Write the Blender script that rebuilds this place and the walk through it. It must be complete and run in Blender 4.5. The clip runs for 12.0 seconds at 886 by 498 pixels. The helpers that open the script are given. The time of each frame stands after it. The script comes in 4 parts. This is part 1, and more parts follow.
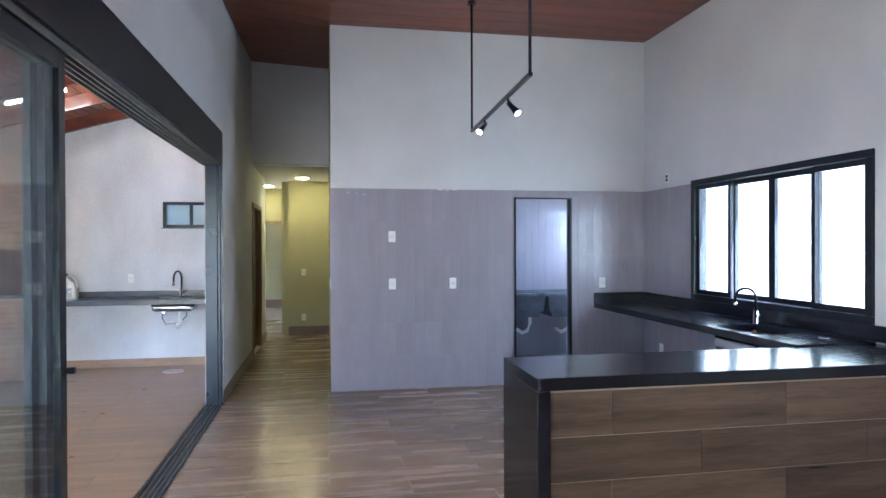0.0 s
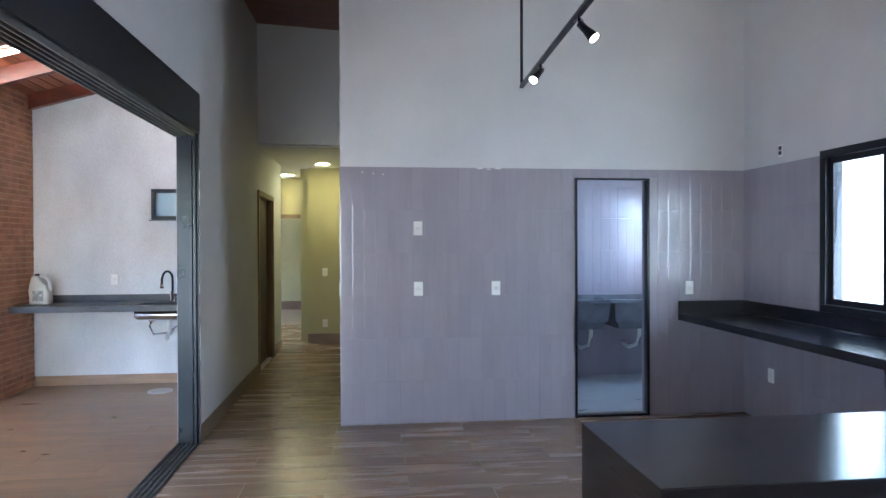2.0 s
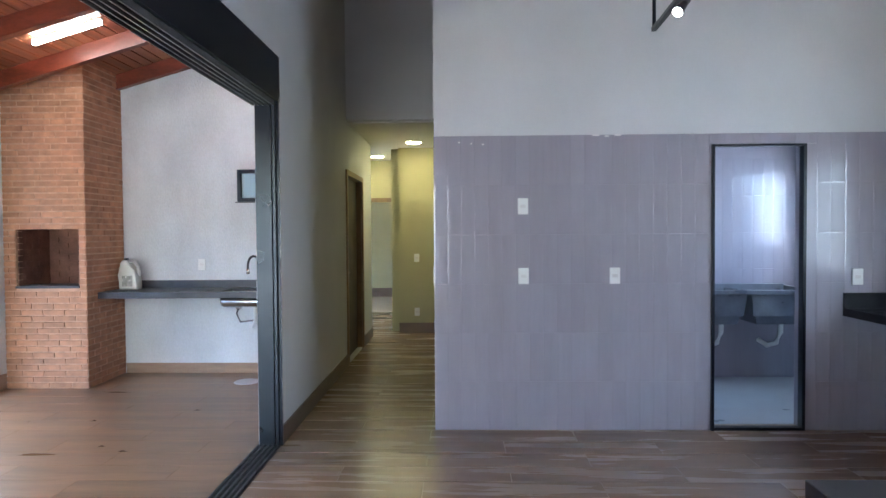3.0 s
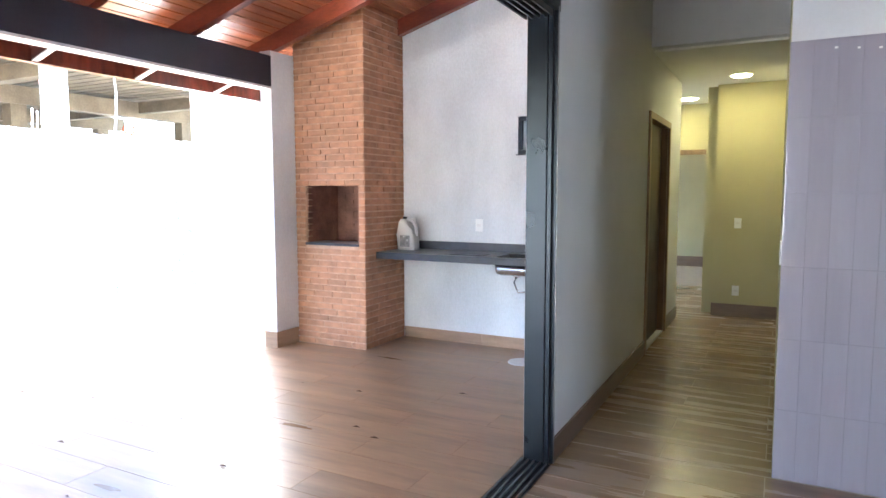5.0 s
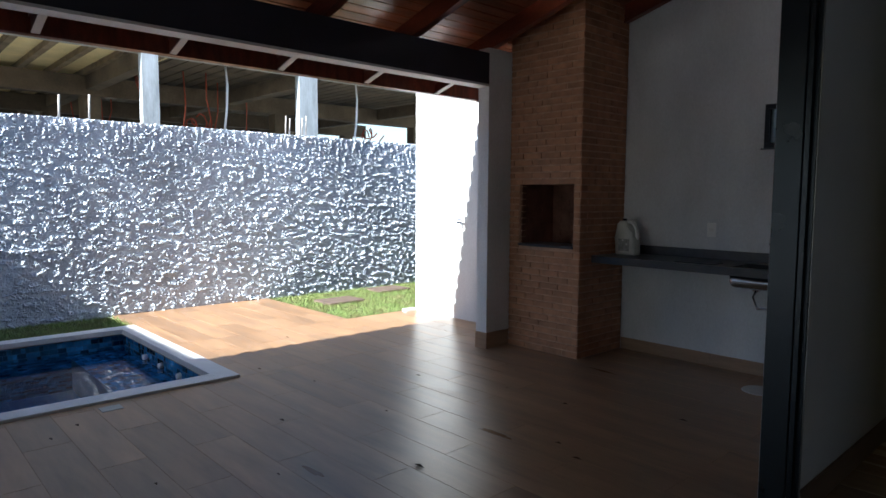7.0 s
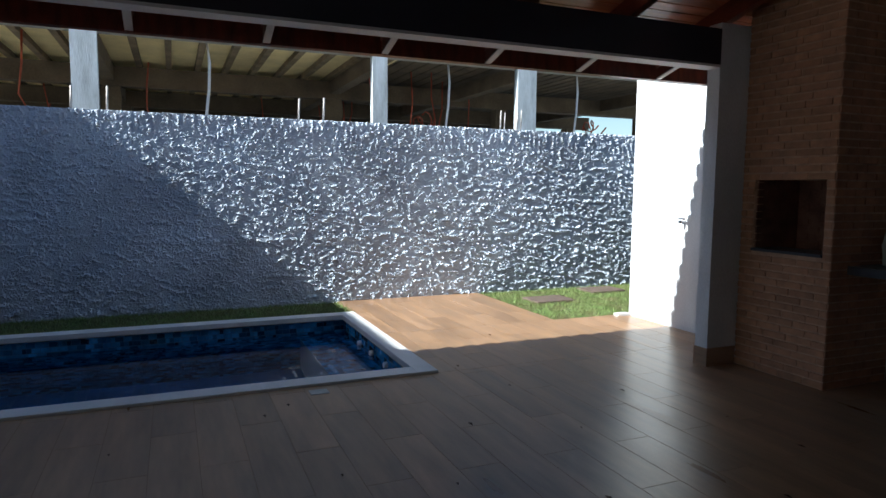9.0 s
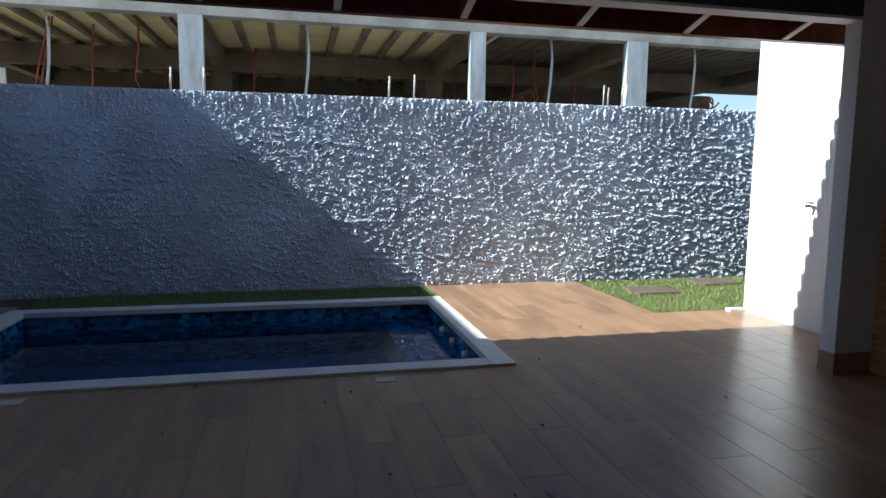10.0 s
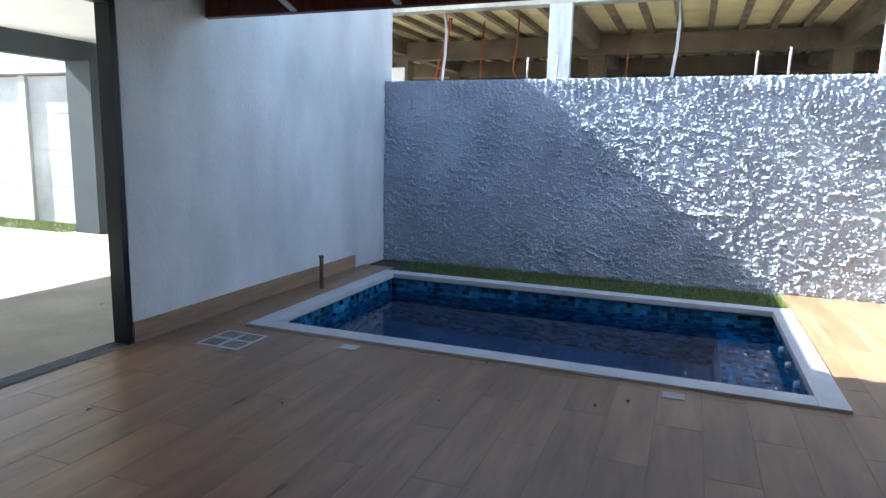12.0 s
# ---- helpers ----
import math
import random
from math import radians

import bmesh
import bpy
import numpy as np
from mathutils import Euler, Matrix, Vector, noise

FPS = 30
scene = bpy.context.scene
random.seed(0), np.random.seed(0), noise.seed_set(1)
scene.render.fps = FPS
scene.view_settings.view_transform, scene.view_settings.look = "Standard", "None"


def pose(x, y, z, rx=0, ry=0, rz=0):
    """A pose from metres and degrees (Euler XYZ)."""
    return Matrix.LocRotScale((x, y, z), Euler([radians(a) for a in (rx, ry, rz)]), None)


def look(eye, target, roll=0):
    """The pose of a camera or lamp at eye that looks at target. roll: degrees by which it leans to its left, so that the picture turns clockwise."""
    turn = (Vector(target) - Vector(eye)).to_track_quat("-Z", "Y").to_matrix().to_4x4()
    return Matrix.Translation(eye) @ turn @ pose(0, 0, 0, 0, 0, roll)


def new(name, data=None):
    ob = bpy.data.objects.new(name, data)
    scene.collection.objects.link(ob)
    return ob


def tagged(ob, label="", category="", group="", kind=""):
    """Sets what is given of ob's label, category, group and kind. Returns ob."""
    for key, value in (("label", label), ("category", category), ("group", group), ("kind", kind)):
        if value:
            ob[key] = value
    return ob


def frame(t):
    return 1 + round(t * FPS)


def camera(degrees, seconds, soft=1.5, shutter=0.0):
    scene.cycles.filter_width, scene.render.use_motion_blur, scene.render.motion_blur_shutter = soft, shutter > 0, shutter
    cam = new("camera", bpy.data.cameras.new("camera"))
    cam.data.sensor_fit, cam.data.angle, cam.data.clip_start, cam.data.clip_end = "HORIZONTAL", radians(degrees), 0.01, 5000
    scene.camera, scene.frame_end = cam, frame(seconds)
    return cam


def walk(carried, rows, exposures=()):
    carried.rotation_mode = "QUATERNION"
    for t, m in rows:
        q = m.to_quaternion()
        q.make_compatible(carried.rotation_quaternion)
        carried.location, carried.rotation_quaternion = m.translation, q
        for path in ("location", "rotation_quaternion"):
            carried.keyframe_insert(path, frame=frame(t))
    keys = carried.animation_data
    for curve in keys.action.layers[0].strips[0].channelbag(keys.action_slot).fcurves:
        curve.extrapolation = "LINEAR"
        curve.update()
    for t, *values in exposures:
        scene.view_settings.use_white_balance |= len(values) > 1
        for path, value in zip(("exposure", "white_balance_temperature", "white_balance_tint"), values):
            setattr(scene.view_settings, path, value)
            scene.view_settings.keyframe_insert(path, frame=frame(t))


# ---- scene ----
cam = camera(69.3, 12.0)
PATH = [
    (0, (-0.044, -0.545, 1.562), (0.314, 1.422, 1.551), -0.2),
    (0.5, (0.045, -0.183, 1.543), (0.393, 1.786, 1.533), -0.2),
    (1, (0.147, 0.212, 1.551), (0.409, 2.195, 1.542), -0.2),
    (1.5, (0.197, 0.59, 1.565), (0.428, 2.576, 1.547), -0.3),
    (2, (0.249, 0.957, 1.528), (0.476, 2.944, 1.512), -0.2),
    (2.5, (0.284, 1.315, 1.491), (0.398, 3.311, 1.468), -0.2),
    (2.7, (0.249, 1.456, 1.485), (0.303, 3.455, 1.45), -0.3),
    (4.5, (0.075, 2.552, 1.447), (-0.662, 4.405, 1.302), -0.2),
    (5, (-0.017, 2.813, 1.456), (-0.942, 4.577, 1.282), -0.1),
    (5.5, (-0.102, 2.966, 1.415), (-1.197, 4.631, 1.241), 0.1),
    (6, (-0.136, 3.025, 1.416), (-1.396, 4.567, 1.236), 0.3),
    (6.5, (-0.124, 3.047, 1.42), (-1.488, 4.499, 1.245), 0.4),
    (8.5, (-0.111, 3.249, 1.44), (-1.873, 4.18, 1.266), 0.3),
    (9, (-0.258, 3.358, 1.446), (-2.093, 4.131, 1.255), 0.5),
    (9.5, (-0.399, 3.544, 1.41), (-2.3, 4.134, 1.214), 0.5),
    (10, (-0.526, 3.701, 1.381), (-2.461, 4.147, 1.144), 0.6),
    (10.5, (-0.635, 3.897, 1.339), (-2.607, 4.049, 1.037), 0.8),
    (11, (-0.667, 3.986, 1.361), (-2.643, 3.951, 1.051), 0.9),
    (11.5, (-0.676, 4.124, 1.423), (-2.607, 3.707, 1.106), 1.2),
    (12, (-0.692, 4.27, 1.471), (-2.536, 3.564, 1.152), 1.3),
]
EXPOSURES = (
    (0.0, 5.35, 5750, 6), (1.8, 5.25, 5780, 5), (2.7, 5.2, 5800, 5), (4.3, 5.7, 6020, 7), (5.2, 5.6, 6020, 7), (6.0, 5.15, 6020, 8), (6.5, 4.15, 6000, 6), (6.7, 2.95, 6000, 5),
    (7.3, 1.7, 5980, 3), (8.3, 1.4, 5850, 1), (10.0, 1.17, 5850, 1), (10.6, 1.3, 5880, 1), (11.2, 1.7, 5880, 0), (12.0, 2.6, 5920, 1),
)
walk(cam, [(t, look(e, g, r)) for t, e, g, r in PATH], EXPOSURES)

# ---- world, sun, daylight openings ----
world = bpy.data.worlds.new("sky_world")
scene.world = world
world.use_nodes = True
_wn = world.node_tree.nodes
_sky = _wn.new("ShaderNodeTexSky")
_sky.sky_type, _sky.sun_disc = "NISHITA", False
SUN_DIR = Vector((-0.175, 1.24, -1.0)).normalized()
_sky.sun_elevation = math.asin(-SUN_DIR.z)
_sky.sun_rotation = math.atan2(-SUN_DIR.x, -SUN_DIR.y)
world.node_tree.links.new(_sky.outputs[0], _wn["Background"].inputs[0])
_wn["Background"].inputs[1].default_value = 0.066


def lamp(name, kind, energy, m, color=(1, 1, 1), **props):
    d = bpy.data.lights.new(name, kind)
    d.energy, d.color = energy, color
    ob = new(name, d)
    ob.matrix_world = m
    for k, v in props.items():
        if k == "size":
            d.size = v
        elif k == "size_y":
            d.shape, d.size_y = "RECTANGLE", v
        elif k == "angle":
            d.angle = v
        elif k == "radius":
            d.shadow_soft_size = v
        elif k == "spot":
            d.spot_size, d.spot_blend = v, 0.5
    return ob


lamp("sun", "SUN", 5.0, look((0, 0, 20), Vector((0, 0, 20)) + SUN_DIR), (1, 0.95, 0.88), angle=radians(0.53))
# kitchen and laundry window daylight, then added fill from an unseen side opening
lamp("window_daylight", "AREA", 2.2, look((3.95, 4.31, 1.62), (0, 4.31, 1.2)), (0.86, 0.92, 1.0), size=3.0, size_y=1.7)
lamp("laundry_daylight", "AREA", 0.65, look((3.72, 7.3, 1.7), (2.4, 7.3, 0.9)), (0.55, 0.75, 1.0), size=0.9, size_y=0.9)
lamp("front_daylight", "AREA", 3.7, look((-1.16, -2.2, 1.35), (3.6, 0.6, 1.0)), (0.95, 0.96, 1.0), size=2.0, size_y=2.1)


# ---- materials ----
def mat(name, color, rough=0.6, metal=0.0, var=0.12, scale=3.0, bump=0.0, bscale=60.0, spec=0.5, stretch=(1, 1, 1),
        rand=0.0, island=0.0, tint=None, rvar=0.08, coat=0.0):
    """A surface with two scales of variation, object and island variation, bump and uneven gloss."""
    m = bpy.data.materials.new(name)
    m.use_nodes = True
    nt = m.node_tree
    N, L = nt.nodes, nt.links
    b = N["Principled BSDF"]
    tc, mp = N.new("ShaderNodeTexCoord"), N.new("ShaderNodeMapping")
    geo = N.new("ShaderNodeNewGeometry")
    mp.inputs["Scale"].default_value = stretch
    L.new(geo.outputs["Position"], mp.inputs["Vector"])
    n1, n2 = N.new("ShaderNodeTexNoise"), N.new("ShaderNodeTexNoise")
    n1.inputs["Scale"].default_value, n1.inputs["Detail"].default_value = scale, 5
    n2.inputs["Scale"].default_value, n2.inputs["Detail"].default_value = bscale, 4
    L.new(mp.outputs[0], n1.inputs["Vector"])
    L.new(mp.outputs[0], n2.inputs["Vector"])
    mix = N.new("ShaderNodeMix")
    mix.data_type = "RGBA"
    c2 = tint or tuple(c * (1 - 2.2 * var) for c in color)
    c1 = tuple(min(1, c * (1 + var)) for c in color)
    mix.inputs["A"].default_value, mix.inputs["B"].default_value = (*c2, 1), (*c1, 1)
    add = N.new("ShaderNodeMath")
    add.operation = "MULTIPLY_ADD"
    L.new(n2.outputs[0], add.inputs[0])
    add.inputs[1].default_value = 0.3
    L.new(n1.outputs[0], add.inputs[2])
    sub = N.new("ShaderNodeMapRange")
    sub.inputs["From Min"].default_value, sub.inputs["From Max"].default_value = 0.4, 0.9
    L.new(add.outputs[0], sub.inputs["Value"])
    L.new(sub.outputs[0], mix.inputs["Factor"])
    out = mix.outputs["Result"]
    if rand or island:
        hsv = N.new("ShaderNodeHueSaturation")
        mr = N.new("ShaderNodeMapRange")
        amount = rand or island
        mr.inputs["To Min"].default_value, mr.inputs["To Max"].default_value = 1 - amount, 1 + amount
        if rand:
            oi = N.new("ShaderNodeObjectInfo")
            L.new(oi.outputs["Random"], mr.inputs["Value"])
            L.new(oi.outputs["Random"], mp.inputs["Location"])
        else:
            L.new(geo.outputs["Random Per Island"], mr.inputs["Value"])
        L.new(mr.outputs[0], hsv.inputs["Value"])
        L.new(out, hsv.inputs["Color"])
        out = hsv.outputs[0]
    L.new(out, b.inputs["Base Color"])
    rr = N.new("ShaderNodeMapRange")
    rr.inputs["To Min"].default_value, rr.inputs["To Max"].default_value = max(0.02, rough - rvar), min(1, rough + rvar)
    L.new(n1.outputs[0], rr.inputs["Value"])
    L.new(rr.outputs[0], b.inputs["Roughness"])
    b.inputs["Metallic"].default_value = metal
    b.inputs["Specular IOR Level"].default_value = spec
    b.inputs["Coat Weight"].default_value = coat
    if bump:
        bp = N.new("ShaderNodeBump")
        bp.inputs["Strength"].default_value, bp.inputs["Distance"].default_value = bump, 0.01
        L.new(n2.outputs[0], bp.inputs["Height"])
        L.new(bp.outputs[0], b.inputs["Normal"])
    return m


def glow(name, color, strength):
    m = bpy.data.materials.new(name)
    m.use_nodes = True
    b = m.node_tree.nodes["Principled BSDF"]
    b.inputs["Base Color"].default_value = (0.8, 0.8, 0.8, 1)
    b.inputs["Emission Color"].default_value = (*color, 1)
    b.inputs["Emission Strength"].default_value = strength
    return m


def glass(name, color=(1, 1, 1), rough=0.0, ior=1.45, bump=0.0):
    m = bpy.data.materials.new(name)
    m.use_nodes = True
    N, L = m.node_tree.nodes, m.node_tree.links
    b = N["Principled BSDF"]
    b.inputs["Base Color"].default_value = (*color, 1)
    b.inputs["Transmission Weight"].default_value = 1
    b.inputs["Roughness"].default_value = rough
    b.inputs["IOR"].default_value = ior
    if bump:
        n, bp, geo = N.new("ShaderNodeTexNoise"), N.new("ShaderNodeBump"), N.new("ShaderNodeNewGeometry")
        n.inputs["Scale"].default_value, n.inputs["Detail"].default_value = 5, 3
        bp.inputs["Strength"].default_value, bp.inputs["Distance"].default_value = bump, 0.02
        L.new(geo.outputs["Position"], n.inputs["Vector"])
        L.new(n.outputs[0], bp.inputs["Height"])
        L.new(bp.outputs[0], b.inputs["Normal"])
    return m


def thin_glass(name, color):
    """A thin flat pane: clear, slightly tinted, with mirror gloss by Fresnel."""
    m = bpy.data.materials.new(name)
    m.use_nodes = True
    N, L = m.node_tree.nodes, m.node_tree.links
    N.remove(N["Principled BSDF"])
    clear, gloss, mix = N.new("ShaderNodeBsdfTransparent"), N.new("ShaderNodeBsdfGlossy"), N.new("ShaderNodeMixShader")
    facing, power, fr = N.new("ShaderNodeLayerWeight"), N.new("ShaderNodeMath"), N.new("ShaderNodeMapRange")
    clear.inputs["Color"].default_value = (*color, 1)
    gloss.inputs["Roughness"].default_value = 0.01
    power.operation, power.inputs[1].default_value = "POWER", 5
    fr.inputs["To Min"].default_value = 0.04
    L.new(facing.outputs["Facing"], power.inputs[0])
    L.new(power.outputs[0], fr.inputs["Value"])
    L.new(fr.outputs[0], mix.inputs[0])
    L.new(clear.outputs[0], mix.inputs[1])
    L.new(gloss.outputs[0], mix.inputs[2])
    L.new(mix.outputs[0], N["Material Output"].inputs["Surface"])
    return m


M_WALL = mat("wall_paint", (0.60, 0.60, 0.62), 0.75, var=0.04, scale=1.6, bump=0.12, bscale=90)
M_YARDWALL = mat("outdoor_wall_paint", (0.72, 0.74, 0.775), 0.8, var=0.12, scale=1.6, bump=0.5, bscale=70, stretch=(1, 1, 0.5))
# part of the warm downlight yellow is mixed into this wall colour
M_HALL = mat("lamp_tinted_hall_paint", (0.45, 0.41, 0.25), 0.75, var=0.04, scale=1.6, bump=0.1, bscale=90)
M_CEIL = mat("ceiling_plaster", (0.75, 0.74, 0.72), 0.8, var=0.03, scale=1.5)
M_TILE = mat("mauve_glazed_tile", (0.32, 0.30, 0.355), 0.20, var=0.05, scale=2.0, rand=0.015, bscale=14, stretch=(3, 3, 0.4), bump=0.03, rvar=0.02, spec=0.5)
M_TILE_RIM = mat("mauve_tile_rim", (0.33, 0.31, 0.365), 0.06, var=0.05, scale=2.0, rand=0.015, bscale=14, stretch=(3, 3, 0.4), bump=0.06, rvar=0.02, spec=1.0)
M_GROUT = mat("mauve_grout", (0.34, 0.32, 0.38), 0.7, var=0.05, scale=4)
M_PLANK = mat("wood_look_porcelain", (0.29, 0.195, 0.13), 0.27, var=0.15, scale=1.8, rand=0.09, bscale=14, stretch=(0.5, 5.0, 1), bump=0.02, rvar=0.03)
M_PLANK_OUT = mat("wood_look_porcelain_matt", (0.31, 0.185, 0.106), 0.32, var=0.18, scale=2.0, rand=0.12, bscale=9, stretch=(0.6, 4.0, 1), bump=0.035, rvar=0.10, spec=0.4)
M_JOINT = mat("floor_grout", (0.38, 0.30, 0.225), 0.8, var=0.1, scale=8)
M_JOINT_OUT = mat("deck_grout", (0.25, 0.155, 0.09), 0.8, var=0.1, scale=8)
M_PLANK_V = mat("wood_look_cladding", (0.130, 0.084, 0.054), 0.3, var=0.3, scale=2.0, rand=0.10, bscale=16, stretch=(0.5, 1, 6), bump=0.08, rvar=0.06)
# concrete colour darkened to carry the shade under the slab
M_CONCRETE_IN = mat("shade_darkened_concrete", (0.15, 0.115, 0.075), 0.9, var=0.25, scale=1.6, bscale=25, bump=0.35)
M_COLUMN = mat("whitewashed_concrete", (0.48, 0.52, 0.56), 0.85, var=0.2, scale=2.5, bscale=25, bump=0.3, stretch=(2.5, 2.5, 0.5))
# floor mosaic blue is darkened for the light lost in deep water
M_POOLFLOOR = mat("depth_darkened_mosaic", (0.009, 0.11, 0.29), 0.25, var=0.15, scale=4, island=0.2)
M_BASE = mat("brown_skirting_tile", (0.17, 0.11, 0.08), 0.4, var=0.15, scale=4, stretch=(0.6, 0.6, 5))
M_BASE_OUT = mat("tan_skirting_tile", (0.36, 0.24, 0.16), 0.4, var=0.14, scale=4, stretch=(0.6, 0.6, 5), island=0.08)
M_GRANITE = mat("black_granite", (0.008, 0.009, 0.014), 0.18, var=0.12, scale=25, bscale=160, bump=0.01, rvar=0.02, spec=0.4)
M_GRANITE_GREY = mat("grey_granite", (0.055, 0.057, 0.066), 0.3, var=0.12, scale=14, bscale=120, bump=0.02, rvar=0.04)
M_BLACK = mat("black_aluminium", (0.008, 0.010, 0.017), 0.3, spec=0.28, var=0.03, scale=5, rvar=0.015)
M_POST = mat("dark_anodised_aluminium", (0.022, 0.027, 0.034), 0.28, metal=0.8, var=0.03, scale=5, rvar=0.02)
M_RAIL = mat("grey_rail_aluminium", (0.25, 0.25, 0.26), 0.35, var=0.15, scale=8, metal=0.8)
M_BEAM = mat("dark_beam_finish", (0.030, 0.028, 0.045), 0.6, var=0.15, scale=2)
M_BRICK = mat("orange_brick", (0.50, 0.262, 0.150), 0.85, var=0.16, scale=9, rand=0.13, bscale=70, bump=0.4)
M_BRICK_STUFF = mat("orange_brick_joined", (0.46, 0.225, 0.125), 0.85, var=0.16, scale=9, island=0.13, bscale=70, bump=0.4)
M_MORTAR = mat("brick_mortar", (0.56, 0.35, 0.23), 0.9, var=0.15, scale=12, bump=0.3)
M_FIREBRICK = mat("firebox_brick", (0.27, 0.13, 0.085), 0.9, var=0.3, scale=5, bump=0.4)
M_REDWOOD = mat("varnished_red_wood", (0.20, 0.045, 0.022), 0.35, var=0.28, scale=3, bscale=40, stretch=(0.7, 6, 2), bump=0.1, coat=0.3)
M_BOARD = mat("ceiling_boards", (0.36, 0.12, 0.055), 0.36, var=0.25, scale=2.5, bscale=40, stretch=(6, 0.5, 6), bump=0.08, island=0.15, coat=0.12)
M_ROOMCEIL = mat("red_brown_ceiling", (0.20, 0.06, 0.035), 0.4, var=0.22, scale=2.0, bscale=30, stretch=(0.6, 4, 1), island=0.1)
M_PALE = mat("pale_matt", (0.72, 0.70, 0.70), 0.6, var=0.06, scale=4)
M_WHITE = mat("white_plastic", (0.80, 0.80, 0.80), 0.35, var=0.02, scale=6)
M_STUCCO = mat("rough_stucco", (0.49, 0.54, 0.63), 0.70, var=0.13, scale=1.4, bscale=110, bump=0.9)
M_CONCRETE = mat("raw_concrete", (0.38, 0.37, 0.34), 0.9, var=0.22, scale=1.6, bscale=25, bump=0.35)
M_SLABSOFFIT = mat("yellowish_soffit", (0.85, 0.70, 0.37), 0.9, var=0.10, scale=2.0, bscale=25, bump=0.2)
M_FORMWOOD = mat("formwork_timber", (0.24, 0.18, 0.11), 0.9, var=0.25, scale=3, stretch=(1, 1, 3))
M_ORANGE = mat("orange_conduit", (0.38, 0.07, 0.03), 0.6, var=0.15, scale=5)
M_STEEL = mat("stainless_steel", (0.55, 0.56, 0.58), 0.22, metal=1.0, var=0.05, scale=5)
M_CHROME = mat("chrome", (0.7, 0.7, 0.72), 0.08, metal=1.0, var=0.02, scale=5, rvar=0.03)
M_REBAR = mat("rebar", (0.45, 0.42, 0.40), 0.6, var=0.2, scale=20, metal=0.5)
M_MARBLE = mat("white_coping", (0.60, 0.59, 0.60), 0.45, var=0.07, scale=4, bscale=40, bump=0.08)
M_GRASS = mat("grass_blades", (0.115, 0.19, 0.05), 0.7, var=0.3, scale=4, island=0.45, tint=(0.16, 0.15, 0.06))
M_SOIL = mat("soil", (0.10, 0.075, 0.05), 0.95, var=0.3, scale=6, bump=0.6, bscale=40)
M_GROUND = mat("yard_ground", (0.36, 0.34, 0.31), 0.9, var=0.14, scale=1.2, bscale=35, bump=0.3)
M_DARKDOOR = mat("dark_door_wood", (0.055, 0.028, 0.020), 0.45, var=0.2, scale=4, stretch=(3, 3, 0.4))
M_TRIMWOOD = mat("light_door_trim", (0.26, 0.17, 0.10), 0.45, var=0.2, scale=4, stretch=(3, 3, 0.4))
M_LAUNDRYFLOOR = mat("pale_grey_floor_tile", (0.42, 0.43, 0.45), 0.3, var=0.06, scale=3)
M_TUB = mat("grey_synthetic_marble", (0.13, 0.14, 0.17), 0.3, var=0.12, scale=8)
M_POOL = mat("blue_pool_mosaic", (0.030, 0.17, 0.37), 0.25, var=0.3, scale=6, island=0.9)
M_POOLBED = mat("pool_grout", (0.03, 0.13, 0.27), 0.6, var=0.1, scale=6)
M_SLAB = mat("precast_wall_panel", (0.55, 0.54, 0.52), 0.85, var=0.16, scale=1.4, bump=0.3)
M_PORCH = mat("dark_grey_porch_paint", (0.045, 0.055, 0.065), 0.6, var=0.12, scale=2)
M_STONE = mat("brown_stepping_stone", (0.13, 0.09, 0.075), 0.8, var=0.2, scale=8, bump=0.4)
M_LEAF = mat("dry_leaf", (0.08, 0.04, 0.02), 0.9, var=0.3, scale=20)
M_GLASS = thin_glass("clear_glass", (0.92, 0.965, 0.975))
M_FROST = glass("frosted_glass", (0.80, 0.82, 0.70), 0.35)
M_WATER = glass("pool_water", (0.42, 0.78, 1.0), 0.02, 1.26, 0.02)
M_LED = glow("led_white", (1.0, 0.95, 0.88), 1.5)
M_WARM = glow("downlight_warm", (1.0, 0.88, 0.45), 3)


# ---- mesh helpers ----
def box(bm, x0, x1, y0, y1, z0, z1, bevel=0.0):
    vs = bmesh.ops.create_cube(bm, size=1)["verts"]
    for v in vs:
        v.co = Vector(((x0 + x1) / 2 + v.co.x * (x1 - x0), (y0 + y1) / 2 + v.co.y * (y1 - y0), (z0 + z1) / 2 + v.co.z * (z1 - z0)))
    if bevel:
        es = list({e for v in vs for e in v.link_edges})
        bmesh.ops.bevel(bm, geom=es, offset=bevel, segments=2, affect="EDGES", profile=0.6)
    return bm


def boxes(*rows, bevel=0.0):
    bm = bmesh.new()
    for r in rows:
        box(bm, *r, bevel=bevel)
    return bm


def tube(bm, pts, r, seg=8):
    """A round tube along points, closed at both ends."""
    pts = [Vector(p) for p in pts]
    rings = []
    up = Vector((0.13, 0.21, 0.97)).normalized()
    for i, p in enumerate(pts):
        d = (pts[min(i + 1, len(pts) - 1)] - pts[max(i - 1, 0)]).normalized()
        side = d.cross(up if abs(d.dot(up)) < 0.95 else Vector((1, 0, 0))).normalized()
        other = d.cross(side)
        rr = r[i] if isinstance(r, (list, tuple)) else r
        rings.append([bm.verts.new(p + rr * (math.cos(a) * side + math.sin(a) * other)) for a in [k * math.tau / seg for k in range(seg)]])
    for a, b in zip(rings, rings[1:]):
        for k in range(seg):
            f = bm.faces.new((a[k], a[(k + 1) % seg], b[(k + 1) % seg], b[k]))
            f.smooth = True
    bm.faces.new(rings[0][::-1])
    bm.faces.new(rings[-1])
    return bm


